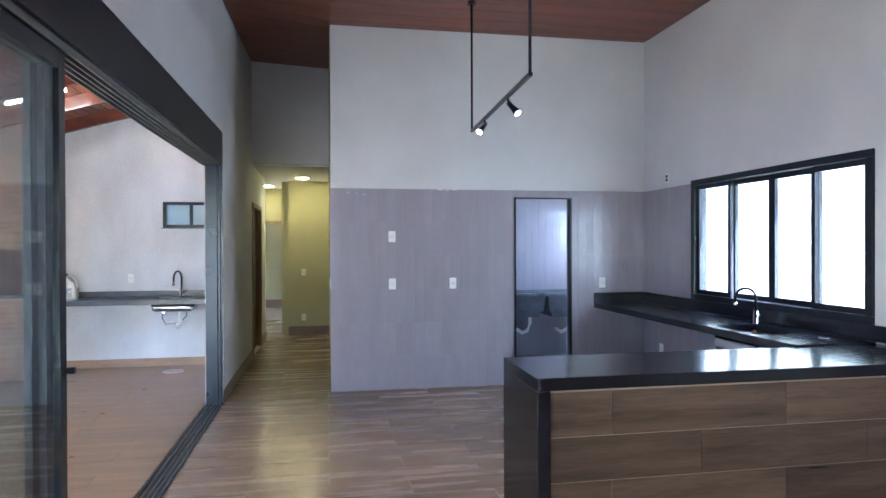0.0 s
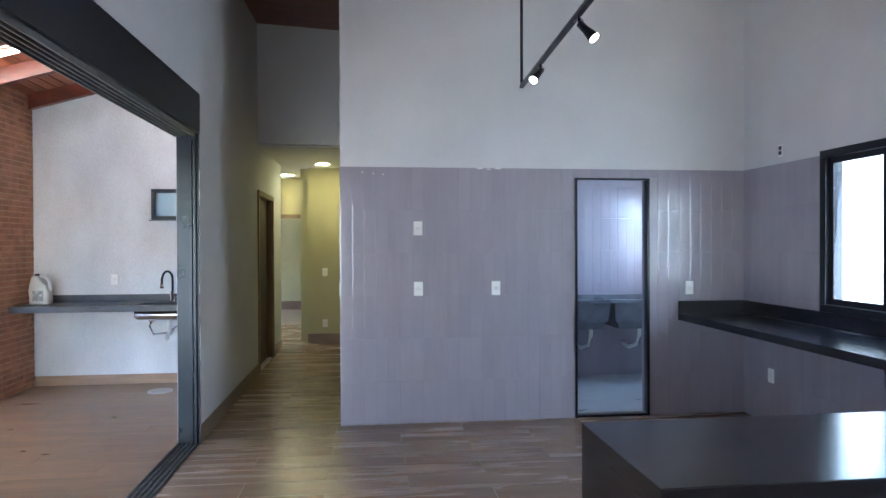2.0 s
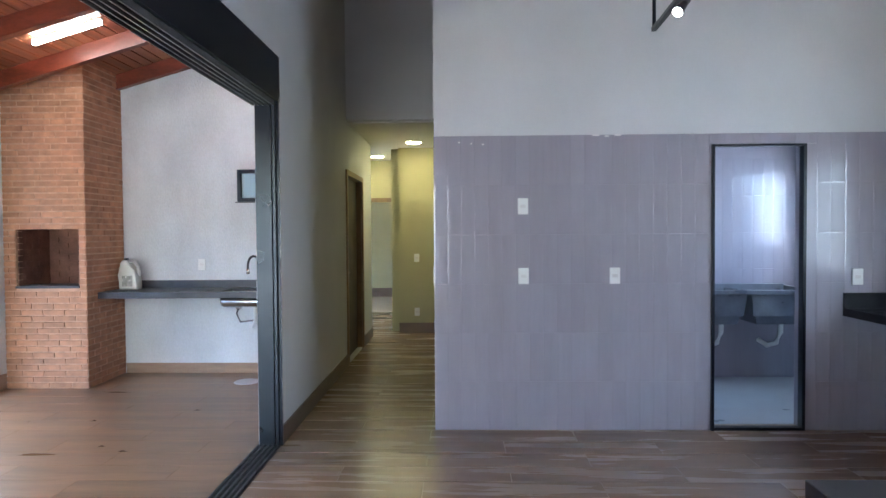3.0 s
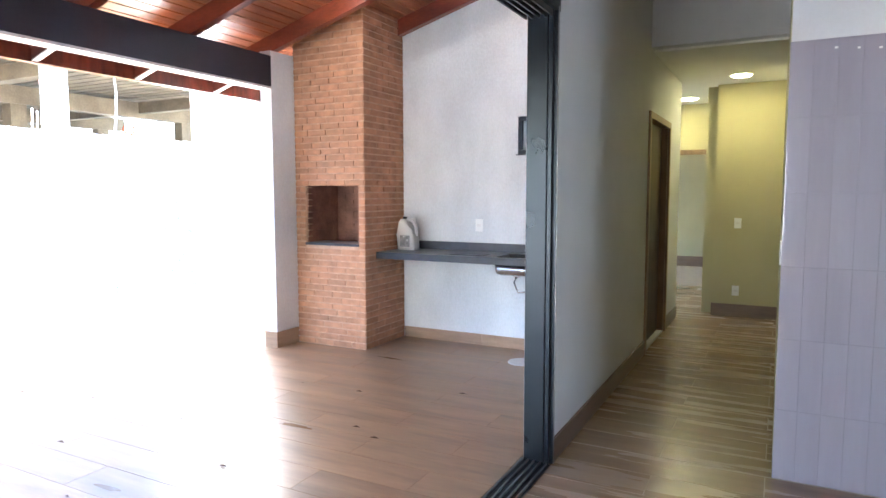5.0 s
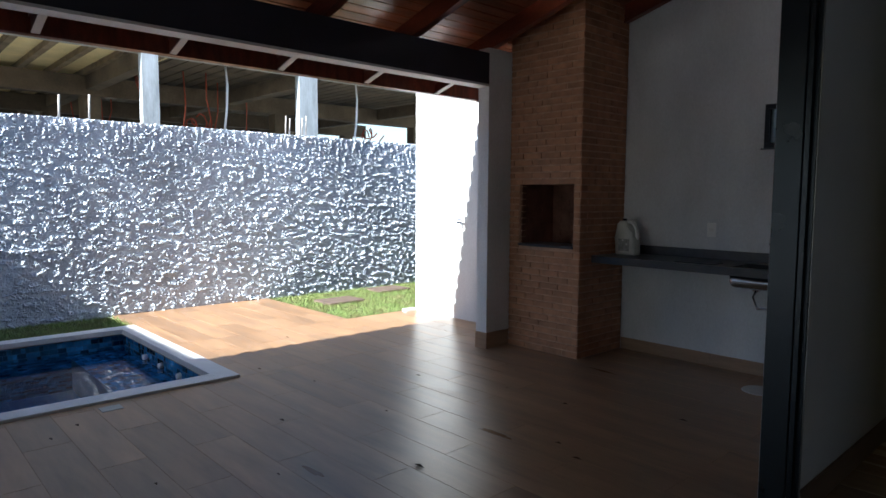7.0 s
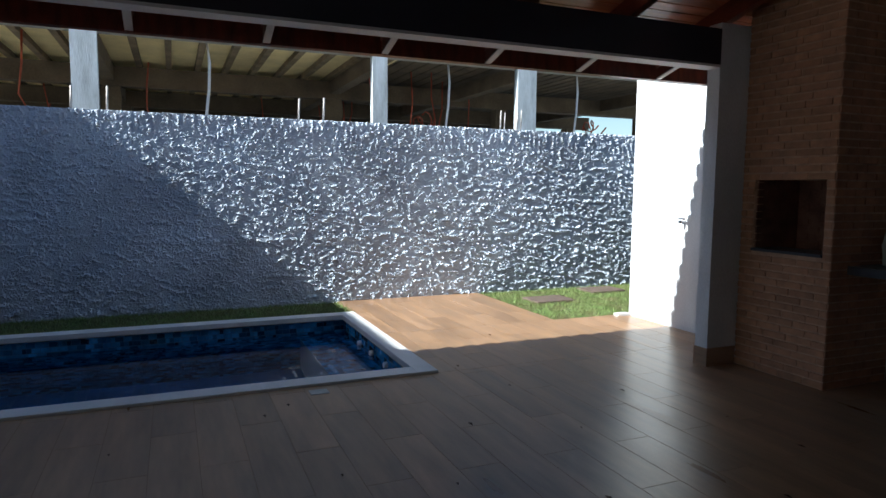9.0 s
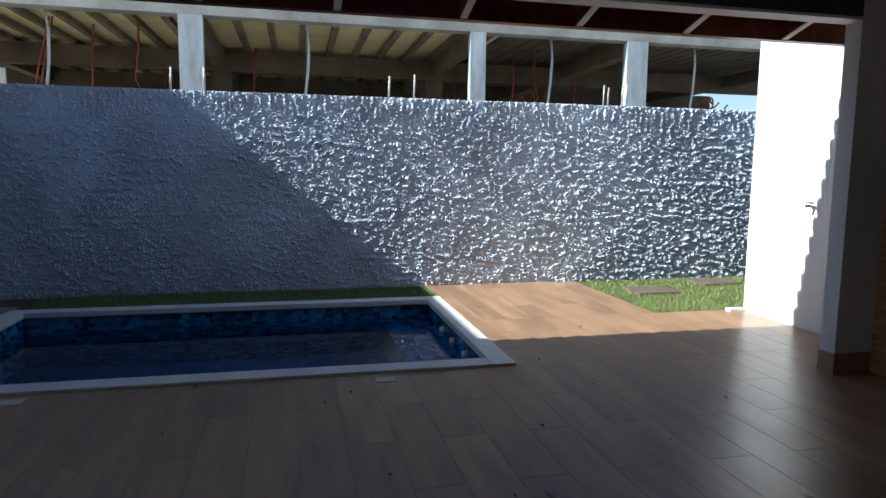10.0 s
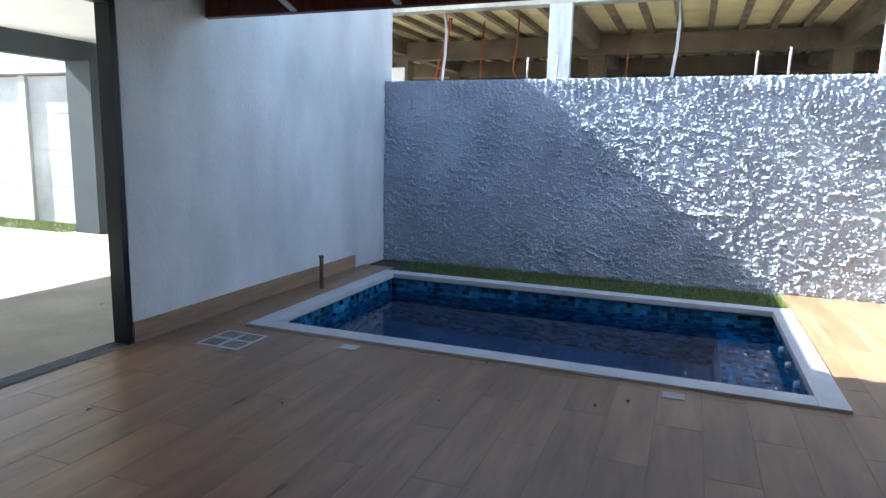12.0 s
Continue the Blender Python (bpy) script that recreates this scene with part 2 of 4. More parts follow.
def arc(center, r, a0, a1, n, u, v):
    return [Vector(center) + r * (math.cos(a) * Vector(u) + math.sin(a) * Vector(v)) for a in [radians(a0 + (a1 - a0) * i / n) for i in range(n + 1)]]


def mesh_of(name, bm, material):
    bmesh.ops.recalc_face_normals(bm, faces=bm.faces)
    me = bpy.data.meshes.new(name)
    bm.to_mesh(me)
    bm.free()
    me.materials.append(material)
    return me


def part(name, bm, material, parent=None, label="", kind=""):
    ob = new(name, mesh_of(name, bm, material))
    ob.parent = parent
    return tagged(ob, label, kind=kind)


def structure(name, bm, material, label="", category="wall"):
    return tagged(part(name, bm, material), label, category, kind="structure")


def thing(name, at, label, category, group="", turn=0):
    ob = new(name)
    ob.empty_display_size = 0.1
    ob.matrix_world = pose(*at, 0, 0, turn)
    return tagged(ob, label, category, group)


def piece(name, me, parent, m):
    ob = new(name, me)
    ob.parent = parent
    ob.matrix_basis = m
    return ob


# ---- structure: floors and ground ----
WX, RX, KY = -1.06, 3.61, 6.40          # left wall, right wall, kitchen wall
GX, SY, BY = -8.165, 0.577, 8.36         # garden wall, side wall, barbecue wall
PX0, PX1, PY0, PY1 = -7.36, -4.80, 1.01, 5.24   # outer edge of the pool coping
CW = 0.17                                # coping width


def sheet_with_hole(z, xs, ys):
    bm = bmesh.new()
    vs = [[bm.verts.new((x, y, z)) for y in ys] for x in xs]
    for i in range(3):
        for j in range(3):
            if (i, j) != (1, 1):
                bm.faces.new((vs[i][j], vs[i + 1][j], vs[i + 1][j + 1], vs[i][j + 1]))
    return bm


structure("ground", sheet_with_hole(-0.035, (-400, PX0 + CW, PX1 - CW, 400), (-400, PY0 + CW, PY1 - CW, 400)), M_GROUND,
          "pale grey-brown bare yard ground", "ground")
floor_in = structure("floor", boxes((WX - 0.02, RX, -4.0, 8.7, -0.03, -0.001), (-6, 0.15, 8.7, 16.5, -0.03, -0.001)), M_JOINT,
                     "brown wood-look porcelain plank floor with thin pale joints", "floor")
structure("laundry_floor", boxes((1.2, 3.61, KY + 0.15, 8.12, -0.03, 0.004)), M_LAUNDRYFLOOR, "pale grey tiled laundry floor", "floor")
floor_out = structure("veranda_floor", boxes((PX1 - 0.002, WX - 0.2, SY, BY, -0.03, -0.001), (-6.22, PX1, PY1, 8.184, -0.03, -0.001),
                                             (GX, -6.22, PY1, 7.21, -0.03, -0.001), (GX + 0.55, PX1, SY, PY0, -0.03, -0.001)), M_JOINT_OUT,
                      "tan wood-look porcelain plank deck, matt", "floor")

# ---- structure: walls ----
# the opening at y -3.25 to -1.15 is unseen, added for the side fill lamp
structure("wall_left", boxes((WX - 0.16, WX, 6.06, 8.74, 0, 4.3), (WX - 0.16, WX, 8.74, 9.8, 2.15, 2.75), (WX - 0.16, WX, 9.8, 10.7, 0, 2.75),
                             (WX - 0.16, WX, SY, 6.06, 2.69, 4.3), (WX - 0.16, WX, -4, -3.25, 0, 4.1), (WX - 0.16, WX, -1.15, SY, 0, 4.1), (WX - 0.16, WX, -3.25, -1.15, 2.4, 4.1)), M_WALL,
          "light grey painted wall with a wide sliding door opening")
structure("wall_kitchen", boxes((0.004, 2.03, KY + 0.004, KY + 0.15, 0, 3.95), (2.79, RX, KY + 0.004, KY + 0.15, 0, 3.95), (2.03, 2.79, KY + 0.004, KY + 0.15, 2.1, 3.95)), M_WALL,
          "light grey painted upper kitchen wall above mauve tile")
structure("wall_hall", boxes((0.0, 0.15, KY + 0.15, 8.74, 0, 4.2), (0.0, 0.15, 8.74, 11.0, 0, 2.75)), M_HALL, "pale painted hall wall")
structure("wall_above_hall", boxes((WX, 0.0, 8.74, 8.86, 2.72, 4.3)), M_WALL, "grey painted wall above the hall")
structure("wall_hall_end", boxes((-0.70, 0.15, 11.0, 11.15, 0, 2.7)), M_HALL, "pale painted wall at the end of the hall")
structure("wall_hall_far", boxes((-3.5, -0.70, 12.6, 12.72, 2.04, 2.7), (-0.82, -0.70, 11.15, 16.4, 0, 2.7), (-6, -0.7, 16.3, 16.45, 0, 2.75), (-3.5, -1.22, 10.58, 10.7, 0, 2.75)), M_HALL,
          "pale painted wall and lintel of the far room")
structure("hall_ceiling", boxes((-6, 0.15, 8.86, 16.4, 2.70, 2.78)), M_CEIL, "white plaster hall ceiling", "ceiling")
structure("wall_right", boxes((RX, RX + 0.15, -4, 3.2, 0, 4), (RX, RX + 0.15, 5.40, 6.55, 0, 4), (RX, RX + 0.15, 3.2, 5.40, 0, 1.015), (RX, RX + 0.15, 3.2, 5.40, 2.21, 4),
                              (RX, RX + 0.15, 6.55, 6.9, 0, 3), (RX, RX + 0.15, 7.7, 8.2, 0, 3), (RX, RX + 0.15, 6.9, 7.7, 0, 1.3), (RX, RX + 0.15, 6.9, 7.7, 2.1, 3)), M_WALL,
          "light grey painted wall with a wide kitchen window")
structure("wall_behind", boxes((WX - 0.16, RX + 0.15, -4.15, -4, 0, 4)), M_WALL, "light grey painted wall")
laundry_wall = structure("wall_laundry", boxes((0.15, RX, 8.12, 8.27, 0, 3), (1.05, 1.2, KY + 0.15, 8.12, 0, 3)), M_TILE, "mauve tiled laundry wall")
structure("laundry_ceiling", boxes((0.15, RX, KY + 0.15, 8.2, 2.7, 2.8)), M_CEIL, "white laundry ceiling", "ceiling")
# added wall that keeps bright sky out of the small veranda window
structure("wall_north", boxes((-4.3, -1.25, 9.5, 9.6, -0.03, 3)), M_YARDWALL, "pale painted backing wall added outside the small high window")
structure("wall_barbecue", boxes((-4.45, -2.14, BY, BY + 0.15, 0, 4), (-2.14, WX - 0.16, BY, BY + 0.15, 0, 1.806), (-2.14, WX - 0.16, BY, BY + 0.15, 2.143, 4),
                                 (-1.40, WX - 0.16, BY, BY + 0.15, 1.806, 2.143)), M_YARDWALL, "pale grey painted veranda wall with a small high window")
structure("wall_yard_side", boxes((GX - 0.2, -4.09, SY - 0.15, SY, -0.03, 3.72), (-4.09, WX, SY - 0.15, SY, 2.42, 4.0)), M_YARDWALL, "rough pale painted side wall beside the pool")
structure("wall_service", boxes((-6.16, -4.2, 8.184, 8.34, -0.03, 3.4)), M_YARDWALL, "white painted wall in full sun")
structure("veranda_column", boxes((-4.30, -4.169, 7.36, 7.68, 0, 2.75)), M_YARDWALL, "pale painted square column with a brown skirting", "column")

# room ceiling of boards
bm = bmesh.new()
for i in range(48):
    y0 = -4.0 + i * 0.27
    if y0 < 8.7:
        box(bm, 0, RX, y0 + 0.003, min(y0 + 0.267, 8.74), 3.915, 3.94)
        box(bm, WX - 0.1, 0, y0 + 0.003, min(y0 + 0.267, 8.74), 3.915, 3.94)
box(bm, 0, RX, -4, 8.74, 3.94, 3.99)
box(bm, WX - 0.1, 0, -4, 8.74, 3.94, 3.99)
for v in bm.verts:
    w = max(0, -v.co.x / 1.06)
    v.co.z += (1 - min(1, w)) * 0.0705 * max(0, v.co.y - 6.4) + w * (0.115 + 0.037 * (v.co.y - 6.18))
structure("ceiling", bm, M_ROOMCEIL, "dark red-brown boarded ceiling", "ceiling")

# skirtings
structure("baseboard", boxes((WX, WX + 0.012, 6.07, 8.68, 0, 0.13), (WX, WX + 0.012, 9.86, 10.7, 0, 0.13), (-0.70, 0.0, 10.988, 11.0, 0, 0.15), (-6, -0.83, 16.288, 16.3, 0, 0.2)),
          M_BASE, "brown wood-look skirting tile", "baseboard")
structure("baseboard_outside", boxes((-3.36, -2.5, BY - 0.012, BY, 0, 0.105), (-2.497, -1.46, BY - 0.012, BY, 0, 0.105), (-1.457, WX - 0.17, BY - 0.012, BY, 0, 0.105),
                                     (-7.38, -6.46, SY, SY + 0.012, 0, 0.155), (-6.455, -5.42, SY, SY + 0.012, 0, 0.155), (-5.415, -4.09, SY, SY + 0.012, 0, 0.155),
                                     (-4.168, -4.157, 7.36, 7.655, 0, 0.15), (-4.30, -4.157, 7.348, 7.36, 0, 0.15)),
          M_BASE_OUT, "tan wood-look skirting tile", "baseboard")


# ---- wide sliding door: lintel, post, rails, stacked glass panels ----
structure("lintel", boxes((WX - 0.17, WX + 0.012, SY, 6.09, 2.38, 2.69), bevel=0.004), M_BLACK, "black metal-clad lintel above the sliding door", "lintel")
sd = thing("sliding_door", (WX - 0.08, 3.3, 0), "black aluminium multi-panel sliding glass door, slid open, on a floor track", "sliding door")
OX, OYY = WX - 0.08, 3.3
part("post", boxes((-0.065, 0.045, 2.722, 2.742, 0, 2.38), (0.053, 0.075, 2.715, 2.742, 0, 2.38), (-0.065, 0.092, 2.742, 2.757, 0, 2.40), bevel=0.002), M_POST, sd, "dark satin aluminium jamb post")
part("post_lip", boxes((0.0925, 0.096, 2.750, 2.758, 0, 2.40)), M_RAIL, sd, "thin bright aluminium lip")
bm = bmesh.new()
for k in range(5):
    x = -0.072 + k * 0.035
    box(bm, x - 0.004, x + 0.004, -2.7, 2.72, 0.002, 0.014)
    box(bm, x - 0.004, x + 0.004, -2.7, 2.72, 2.345, 2.379)
part("track_rail", bm, M_RAIL, sd, "grey grooved aluminium track")
part("track_bed", boxes((-0.085, 0.085, -2.7, 2.72, -0.02, 0.003)), M_BLACK, sd)
for k in (1, 2, 3):
    x = -0.06 + k * 0.035
    y0, y1 = -2.66 + 0.02 * k, -1.14 + 0.04 * k
    part("panel_frame", boxes((x - 0.014, x + 0.014, y0, y0 + 0.06, 0.015, 2.345), (x - 0.014, x + 0.014, y1 - 0.06, y1, 0.015, 2.345),
                              (x - 0.0135, x + 0.0135, y0 + 0.06, y1 - 0.06, 0.015, 0.09), (x - 0.0135, x + 0.0135, y0 + 0.06, y1 - 0.06, 2.27, 2.345)), M_BLACK, sd)
    g = part("pane", boxes((x - 0.003, x + 0.003, y0 + 0.06, y1 - 0.06, 0.09, 2.27)), M_GLASS, sd)
    g.visible_shadow = False
part("latch", tube(bmesh.new(), [(0.06, -1.02, 1.06), (0.09, -1.02, 1.06)], 0.014), M_BLACK, sd)


# ---- veranda roof ----
SL = 0.289                               # rise of the roof per metre towards the house


def roof_z(x):
    return 2.769 + SL * (x + 4.1)


def slope_box(bm, x0, x1, y0, y1, dz0, dz1):
    """A box along the roof slope, between dz0 and dz1 above the underside of the rafters."""
    vs = []
    for x in (x0, x1):
        for y in (y0, y1):
            for d in (dz0, dz1):
                vs.append(bm.verts.new((x, y, roof_z(x) + d)))
    for q in ((0, 1, 3, 2), (4, 6, 7, 5), (0, 4, 5, 1), (2, 3, 7, 6), (0, 2, 6, 4), (1, 5, 7, 3)):
        bm.faces.new([vs[i] for i in q])
    return bm


EX = -4.97                               # eaves
roof = thing("veranda_roof", (0, 0, 0), "sloping veranda roof of red-brown boards on red wooden rafters", "roof")
RAFTERS = [7.42 - 0.858 * i for i in range(8)] + [8.30]
for y in RAFTERS:
    part("rafter", slope_box(bmesh.new(), EX + 0.03, WX - 0.165, y - 0.035, y + 0.035, 0, 0.15), M_REDWOOD, roof)
    part("tail_block", slope_box(bmesh.new(), EX + 0.03, -4.31, y - 0.024, y + 0.024, -0.084, -0.001), M_REDWOOD, roof)
    part("rafter_tail", slope_box(bmesh.new(), EX + 0.03, -4.31, y - 0.025, y + 0.025, -0.095, -0.085), M_PALE, roof, "pale underside of the rafter tail")
bm = bmesh.new()
x = EX
while x < WX - 0.2:
    slope_box(bm, x + 0.004, min(x + 0.093, WX - 0.165), SY + 0.01, BY - 0.002, 0.152, 0.17)
    x += 0.1
part("ceiling_board", bm, M_BOARD, roof, "narrow varnished red-brown boards", kind="stuff")
part("fascia", slope_box(bmesh.new(), EX - 0.005, EX + 0.028, SY + 0.01, BY + 0.3, -0.100, 0.18), M_REDWOOD, roof, "dark red wooden fascia board")
part("roof_cover", slope_box(bmesh.new(), EX - 0.02, WX - 0.10, SY, BY + 0.3, 0.172, 0.22), M_BEAM, roof)
bm = bmesh.new()
for i in range(38):
    y = SY + 0.12 + i * 0.21
    pts = [(xx, y, roof_z(xx) + 0.235) for xx in (EX - 0.035, -3, WX - 0.05)]
    tube(bm, pts, 0.07, 8)
part("roof_tile", bm, M_BRICK_STUFF, roof, "rows of clay roof tiles", kind="stuff")

structure("beam", boxes((-4.30, -4.165, SY, 7.358, 2.425, 2.70)), M_BEAM, "dark beam along the open side of the veranda", "beam")
structure("beam_soffit", boxes((-4.305, -4.16, SY + 0.002, 7.359, 2.405, 2.424)), M_PALE, "pale underside of the beam", "beam")

# ---- garden wall of rough stucco ----
def rough_wall():
    ys = np.arange(-0.2, 15.0, 0.011)
    zs = np.linspace(-0.05, 2.25, 210)
    verts, faces = [], []
    for y in ys:
        for z in zs:
            w = min(1, max(0, (z - 1.75) / 0.35))
            warp = 0.35 * noise.noise(Vector((y * 2.1, z * 2.3, 1)))
            a = noise.noise(Vector((y * 13 + warp * 6, z * 21, 3))) * (1 - w) + noise.noise(Vector((y * 26, z * 10 + warp * 5, 7))) * w
            b = noise.noise(Vector((y * 37, z * 46, 11)))
            d = noise.noise(Vector((y * 62, z * 70, 13)))
            c = noise.noise(Vector((y * 1.3, z * 1.7, 5)))
            m = 2.6 * max(0, a + 0.45 * b + 0.45 * d + 0.2 * c - 0.04)
            h = 0.014 * min(1, m) + 0.010 * min(1.5, m) * (0.5 + b) + b * 0.004 + d * 0.0055 + 0.010 * math.exp(-((z - 0.80) / 0.02) ** 2) * max(0, 0.6 + 2 * c)
            verts.append((GX + 1.15 * h, y, z + 0.008 * b))
    n = len(zs)
    for i in range(len(ys) - 1):
        for j in range(n - 1):
            k = i * n + j
            faces.append((k, k + n, k + n + 1, k + 1))
    me = bpy.data.meshes.new("garden_wall_face")
    me.from_pydata(verts, [], faces)
    me.materials.append(M_STUCCO)
    return me


gw = structure("wall_garden", boxes((GX - 0.16, GX - 0.004, -0.2, 16, -0.05, 2.25)), M_STUCCO, "grey garden wall of very rough thrown stucco")
face = new("stucco_face", rough_wall())
face.parent = gw

# ---- pool ----
pool = thing("swimming_pool", ((PX0 + PX1) / 2, (PY0 + PY1) / 2, 0), "small rectangular pool with blue mosaic and a white stone coping", "swimming pool")
CX, CY = (PX0 + PX1) / 2, (PY0 + PY1) / 2
HX, HY = (PX1 - PX0) / 2, (PY1 - PY0) / 2
for a, b in ((-1, 0), (1, 0), (0, -1), (0, 1)):
    bm = bmesh.new()
    if a:
        box(bm, a * HX - (0 if a < 0 else CW), a * HX + (CW if a < 0 else 0), -HY + CW + 0.001, HY - CW - 0.001, -0.03, 0.02, bevel=0.004)
    else:
        box(bm, -HX, HX, b * HY - (0 if b < 0 else CW), b * HY + (CW if b < 0 else 0), -0.03, 0.02, bevel=0.004)
    part("coping", bm, M_MARBLE, pool, "white stone coping")
ix, iy = HX - CW + 0.03, HY - CW + 0.03
for _r in ((-ix - 0.1, -ix, -iy, iy, -1.3, -0.032), (ix, ix + 0.1, -iy, iy, -1.3, -0.032), (-ix - 0.1, ix + 0.1, -iy - 0.1, -iy, -1.3, -0.032),
                    (-ix - 0.1, ix + 0.1, iy, iy + 0.1, -1.3, -0.032), (-ix - 0.1, ix + 0.1, -iy - 0.1, iy + 0.1, -1.4, -1.3),
                    (-ix, ix, iy - 0.5, iy, -1.3, -0.34)):
    part("shell_slab", boxes(_r), M_POOLBED, pool)


def mosaic():
    """Small rectangular mosaic pieces on the pool's walls, floor and seat."""
    verts, faces = [], []
    rng = random.Random(4)

    def quad(o, u, v, n):
        k = len(verts)
        for s, t in ((0.03, 0.05), (0.97, 0.05), (0.97, 0.95), (0.03, 0.95)):
            verts.append(tuple(Vector(o) + s * Vector(u) + t * Vector(v) + Vector(n)))
        faces.append((k, k + 1, k + 2, k + 3))

    def field(o, u, lu, v, lv, n, du=0.075, dv=0.05):
        o, u, v, n = Vector(o), Vector(u), Vector(v), Vector(n)
        row = 0
        t = 0.0
        while t < lv - 0.01:
            s = -rng.random() * du
            while s < lu - 0.01:
                w = du * rng.choice((0.5, 1.0, 1.0))
                a, b = max(0, s), min(lu, s + w)
                if b - a > 0.01:
                    quad(o + a * u + t * v, u * (b - a), v * min(dv, lv - t), n * 0.003 * (0.4 + rng.random()))
                s += w
            t += dv
            row += 1

    field((-ix, -iy, -1.3), (0, 1, 0), 2 * iy, (0, 0, 1), 1.265, (1, 0, 0))
    field((ix, -iy, -1.3), (0, 1, 0), 2 * iy, (0, 0, 1), 1.265, (-1, 0, 0))
    field((-ix, -iy, -1.3), (1, 0, 0), 2 * ix, (0, 0, 1), 1.265, (0, 1, 0))
    field((-ix, iy, -1.3), (1, 0, 0), 2 * ix, (0, 0, 1), 1.265, (0, -1, 0))
    field((-ix, iy - 0.5, -0.338), (1, 0, 0), 2 * ix, (0, 1, 0), 0.5, (0, 0, 1))
    # floor pieces from here on take the depth-darkened blue
    first = len(faces)
    field((-ix, -iy, -1.3), (1, 0, 0), 2 * ix, (0, 1, 0), 2 * iy, (0, 0, 1), 0.15, 0.1)
    me = bpy.data.meshes.new("mosaic")
    me.from_pydata(verts, [], faces)
    me.materials.append(M_POOL)
    me.materials.append(M_POOLFLOOR)
    me.polygons.foreach_set("material_index", [0] * first + [1] * (len(faces) - first))
    return me


mo = new("mosaic", mosaic())
mo.parent = pool
tagged(mo, "varied dark and light blue mosaic", kind="stuff")
bm = bmesh.new()
bm.faces.new([bm.verts.new((x, y, -0.17)) for x, y in ((-ix, -iy), (ix, -iy), (ix, iy), (-ix, iy))])
water = part("water", bm, M_WATER, pool, "clear still pool water")
water.visible_shadow = False
for x, y, z in ((-0.45, iy - 0.004, -0.15), (-0.03, iy - 0.004, -0.15), (0.42, iy - 0.004, -0.15)):
    part("nozzle", tube(bmesh.new(), [(x, y, z), (x, y - 0.035, z)], [0.030, 0.024], 12), M_WHITE, pool, "round white plastic nozzle")


# ---- grass ----
def grass(name, rects, count, label):
    rng = random.Random(9)
    verts, faces = [], []
    area = [(b - a) * (d - c) for a, b, c, d in rects]
    for (a, b, c, d), s in zip(rects, area):
        for _ in range(int(count * s / sum(area))):
            x, y = rng.uniform(a, b), rng.uniform(c, d)
            h, t = rng.uniform(0.025, 0.06), rng.uniform(0, math.tau)
            w, lean = 0.005, rng.uniform(-0.03, 0.03)
            dx, dy = math.cos(t) * w, math.sin(t) * w
            k = len(verts)
            verts += [(x - dx, y - dy, -0.03), (x + dx, y + dy, -0.03), (x + lean, y + rng.uniform(-0.03, 0.03), -0.03 + h)]
            faces.append((k, k + 1, k + 2))
    me = bpy.data.meshes.new(name)
    me.from_pydata(verts, [], faces)
    me.materials.append(M_GRASS)
    return tagged(new(name, me), label, "grass", kind="stuff")


G1 = (GX + 0.02, PX0 - 0.01, SY + 0.5, PY1 + 0.02)
G2 = (GX + 0.02, -6.24, 7.22, 14.0)
grass("grass", [G1, G2], 90000, "short green lawn grass beside the pool and along the garden wall")
structure("soil", boxes((GX, PX0 - 0.002, SY, PY1 - 0.001, -0.034, -0.022), (GX, -6.222, 7.212, 15.5, -0.034, -0.022)), M_SOIL, "dark soil under the lawn", "ground")
for x, y in ((-7.35, 7.85), (-7.78, 9.0)):
    st = tagged(part("stepping_stone", boxes((x - 0.2, x + 0.2, y - 0.28, y + 0.28, -0.03, 0.018), bevel=0.01), M_STONE), "brown square stepping stone set in the lawn", "stepping stone", "stepping stones")

tagged(part("lawn_kerb", boxes((-6.20, -6.12, 8.0, 8.17, -0.03, 0.03), bevel=0.006), M_MARBLE), "short white stone kerb piece at the lawn edge", "kerb stone")

# ---- barbecue chimney core ----
BX0, BX1, BF = -4.17, -3.365, 7.664
bbq = thing("barbecue", ((BX0 + BX1) / 2, BF, 0), "tall orange brick barbecue with a square fire opening", "barbecue")
OXB, OYB = (BX0 + BX1) / 2, BF
OP = (-4.05, -3.437, 0.963, 1.53)        # fire opening


def rel(x0, x1, y0, y1, z0, z1):
    return (x0 - OXB, x1 - OXB, y0 - OYB, y1 - OYB, z0, z1)


m_ = 0.006
for _r in (rel(BX0 + m_, OP[0], BF + m_, BY - 0.002, 0, 3.3), rel(OP[1], BX1 - m_, BF + m_, BY - 0.002, 0, 3.3),
                          rel(OP[0], OP[1], BF + m_, BY - 0.002, 0, OP[2] - 0.001), rel(OP[0], OP[1], BF + m_, BY - 0.002, OP[3], 3.3)):
    part("mortar_core", boxes(_r), M_MORTAR, bbq, "sandy mortar")
part("firebox", boxes(rel(OP[0], OP[1], BY - 0.2, BY - 0.15, OP[2], OP[3]), rel(OP[0], OP[0] + 0.004, BF + 0.1, BY - 0.2, OP[2], OP[3]),
                      rel(OP[1] - 0.004, OP[1], BF + 0.1, BY - 0.2, OP[2], OP[3])), M_FIREBRICK, bbq, "dark brown brick lining")
part("shelf", boxes(rel(OP[0] - 0.0, OP[1] + 0.0, BF - 0.012, BF + 0.3, OP[2], OP[2] + 0.022)), M_GRANITE_GREY, bbq, "dark stone sill")

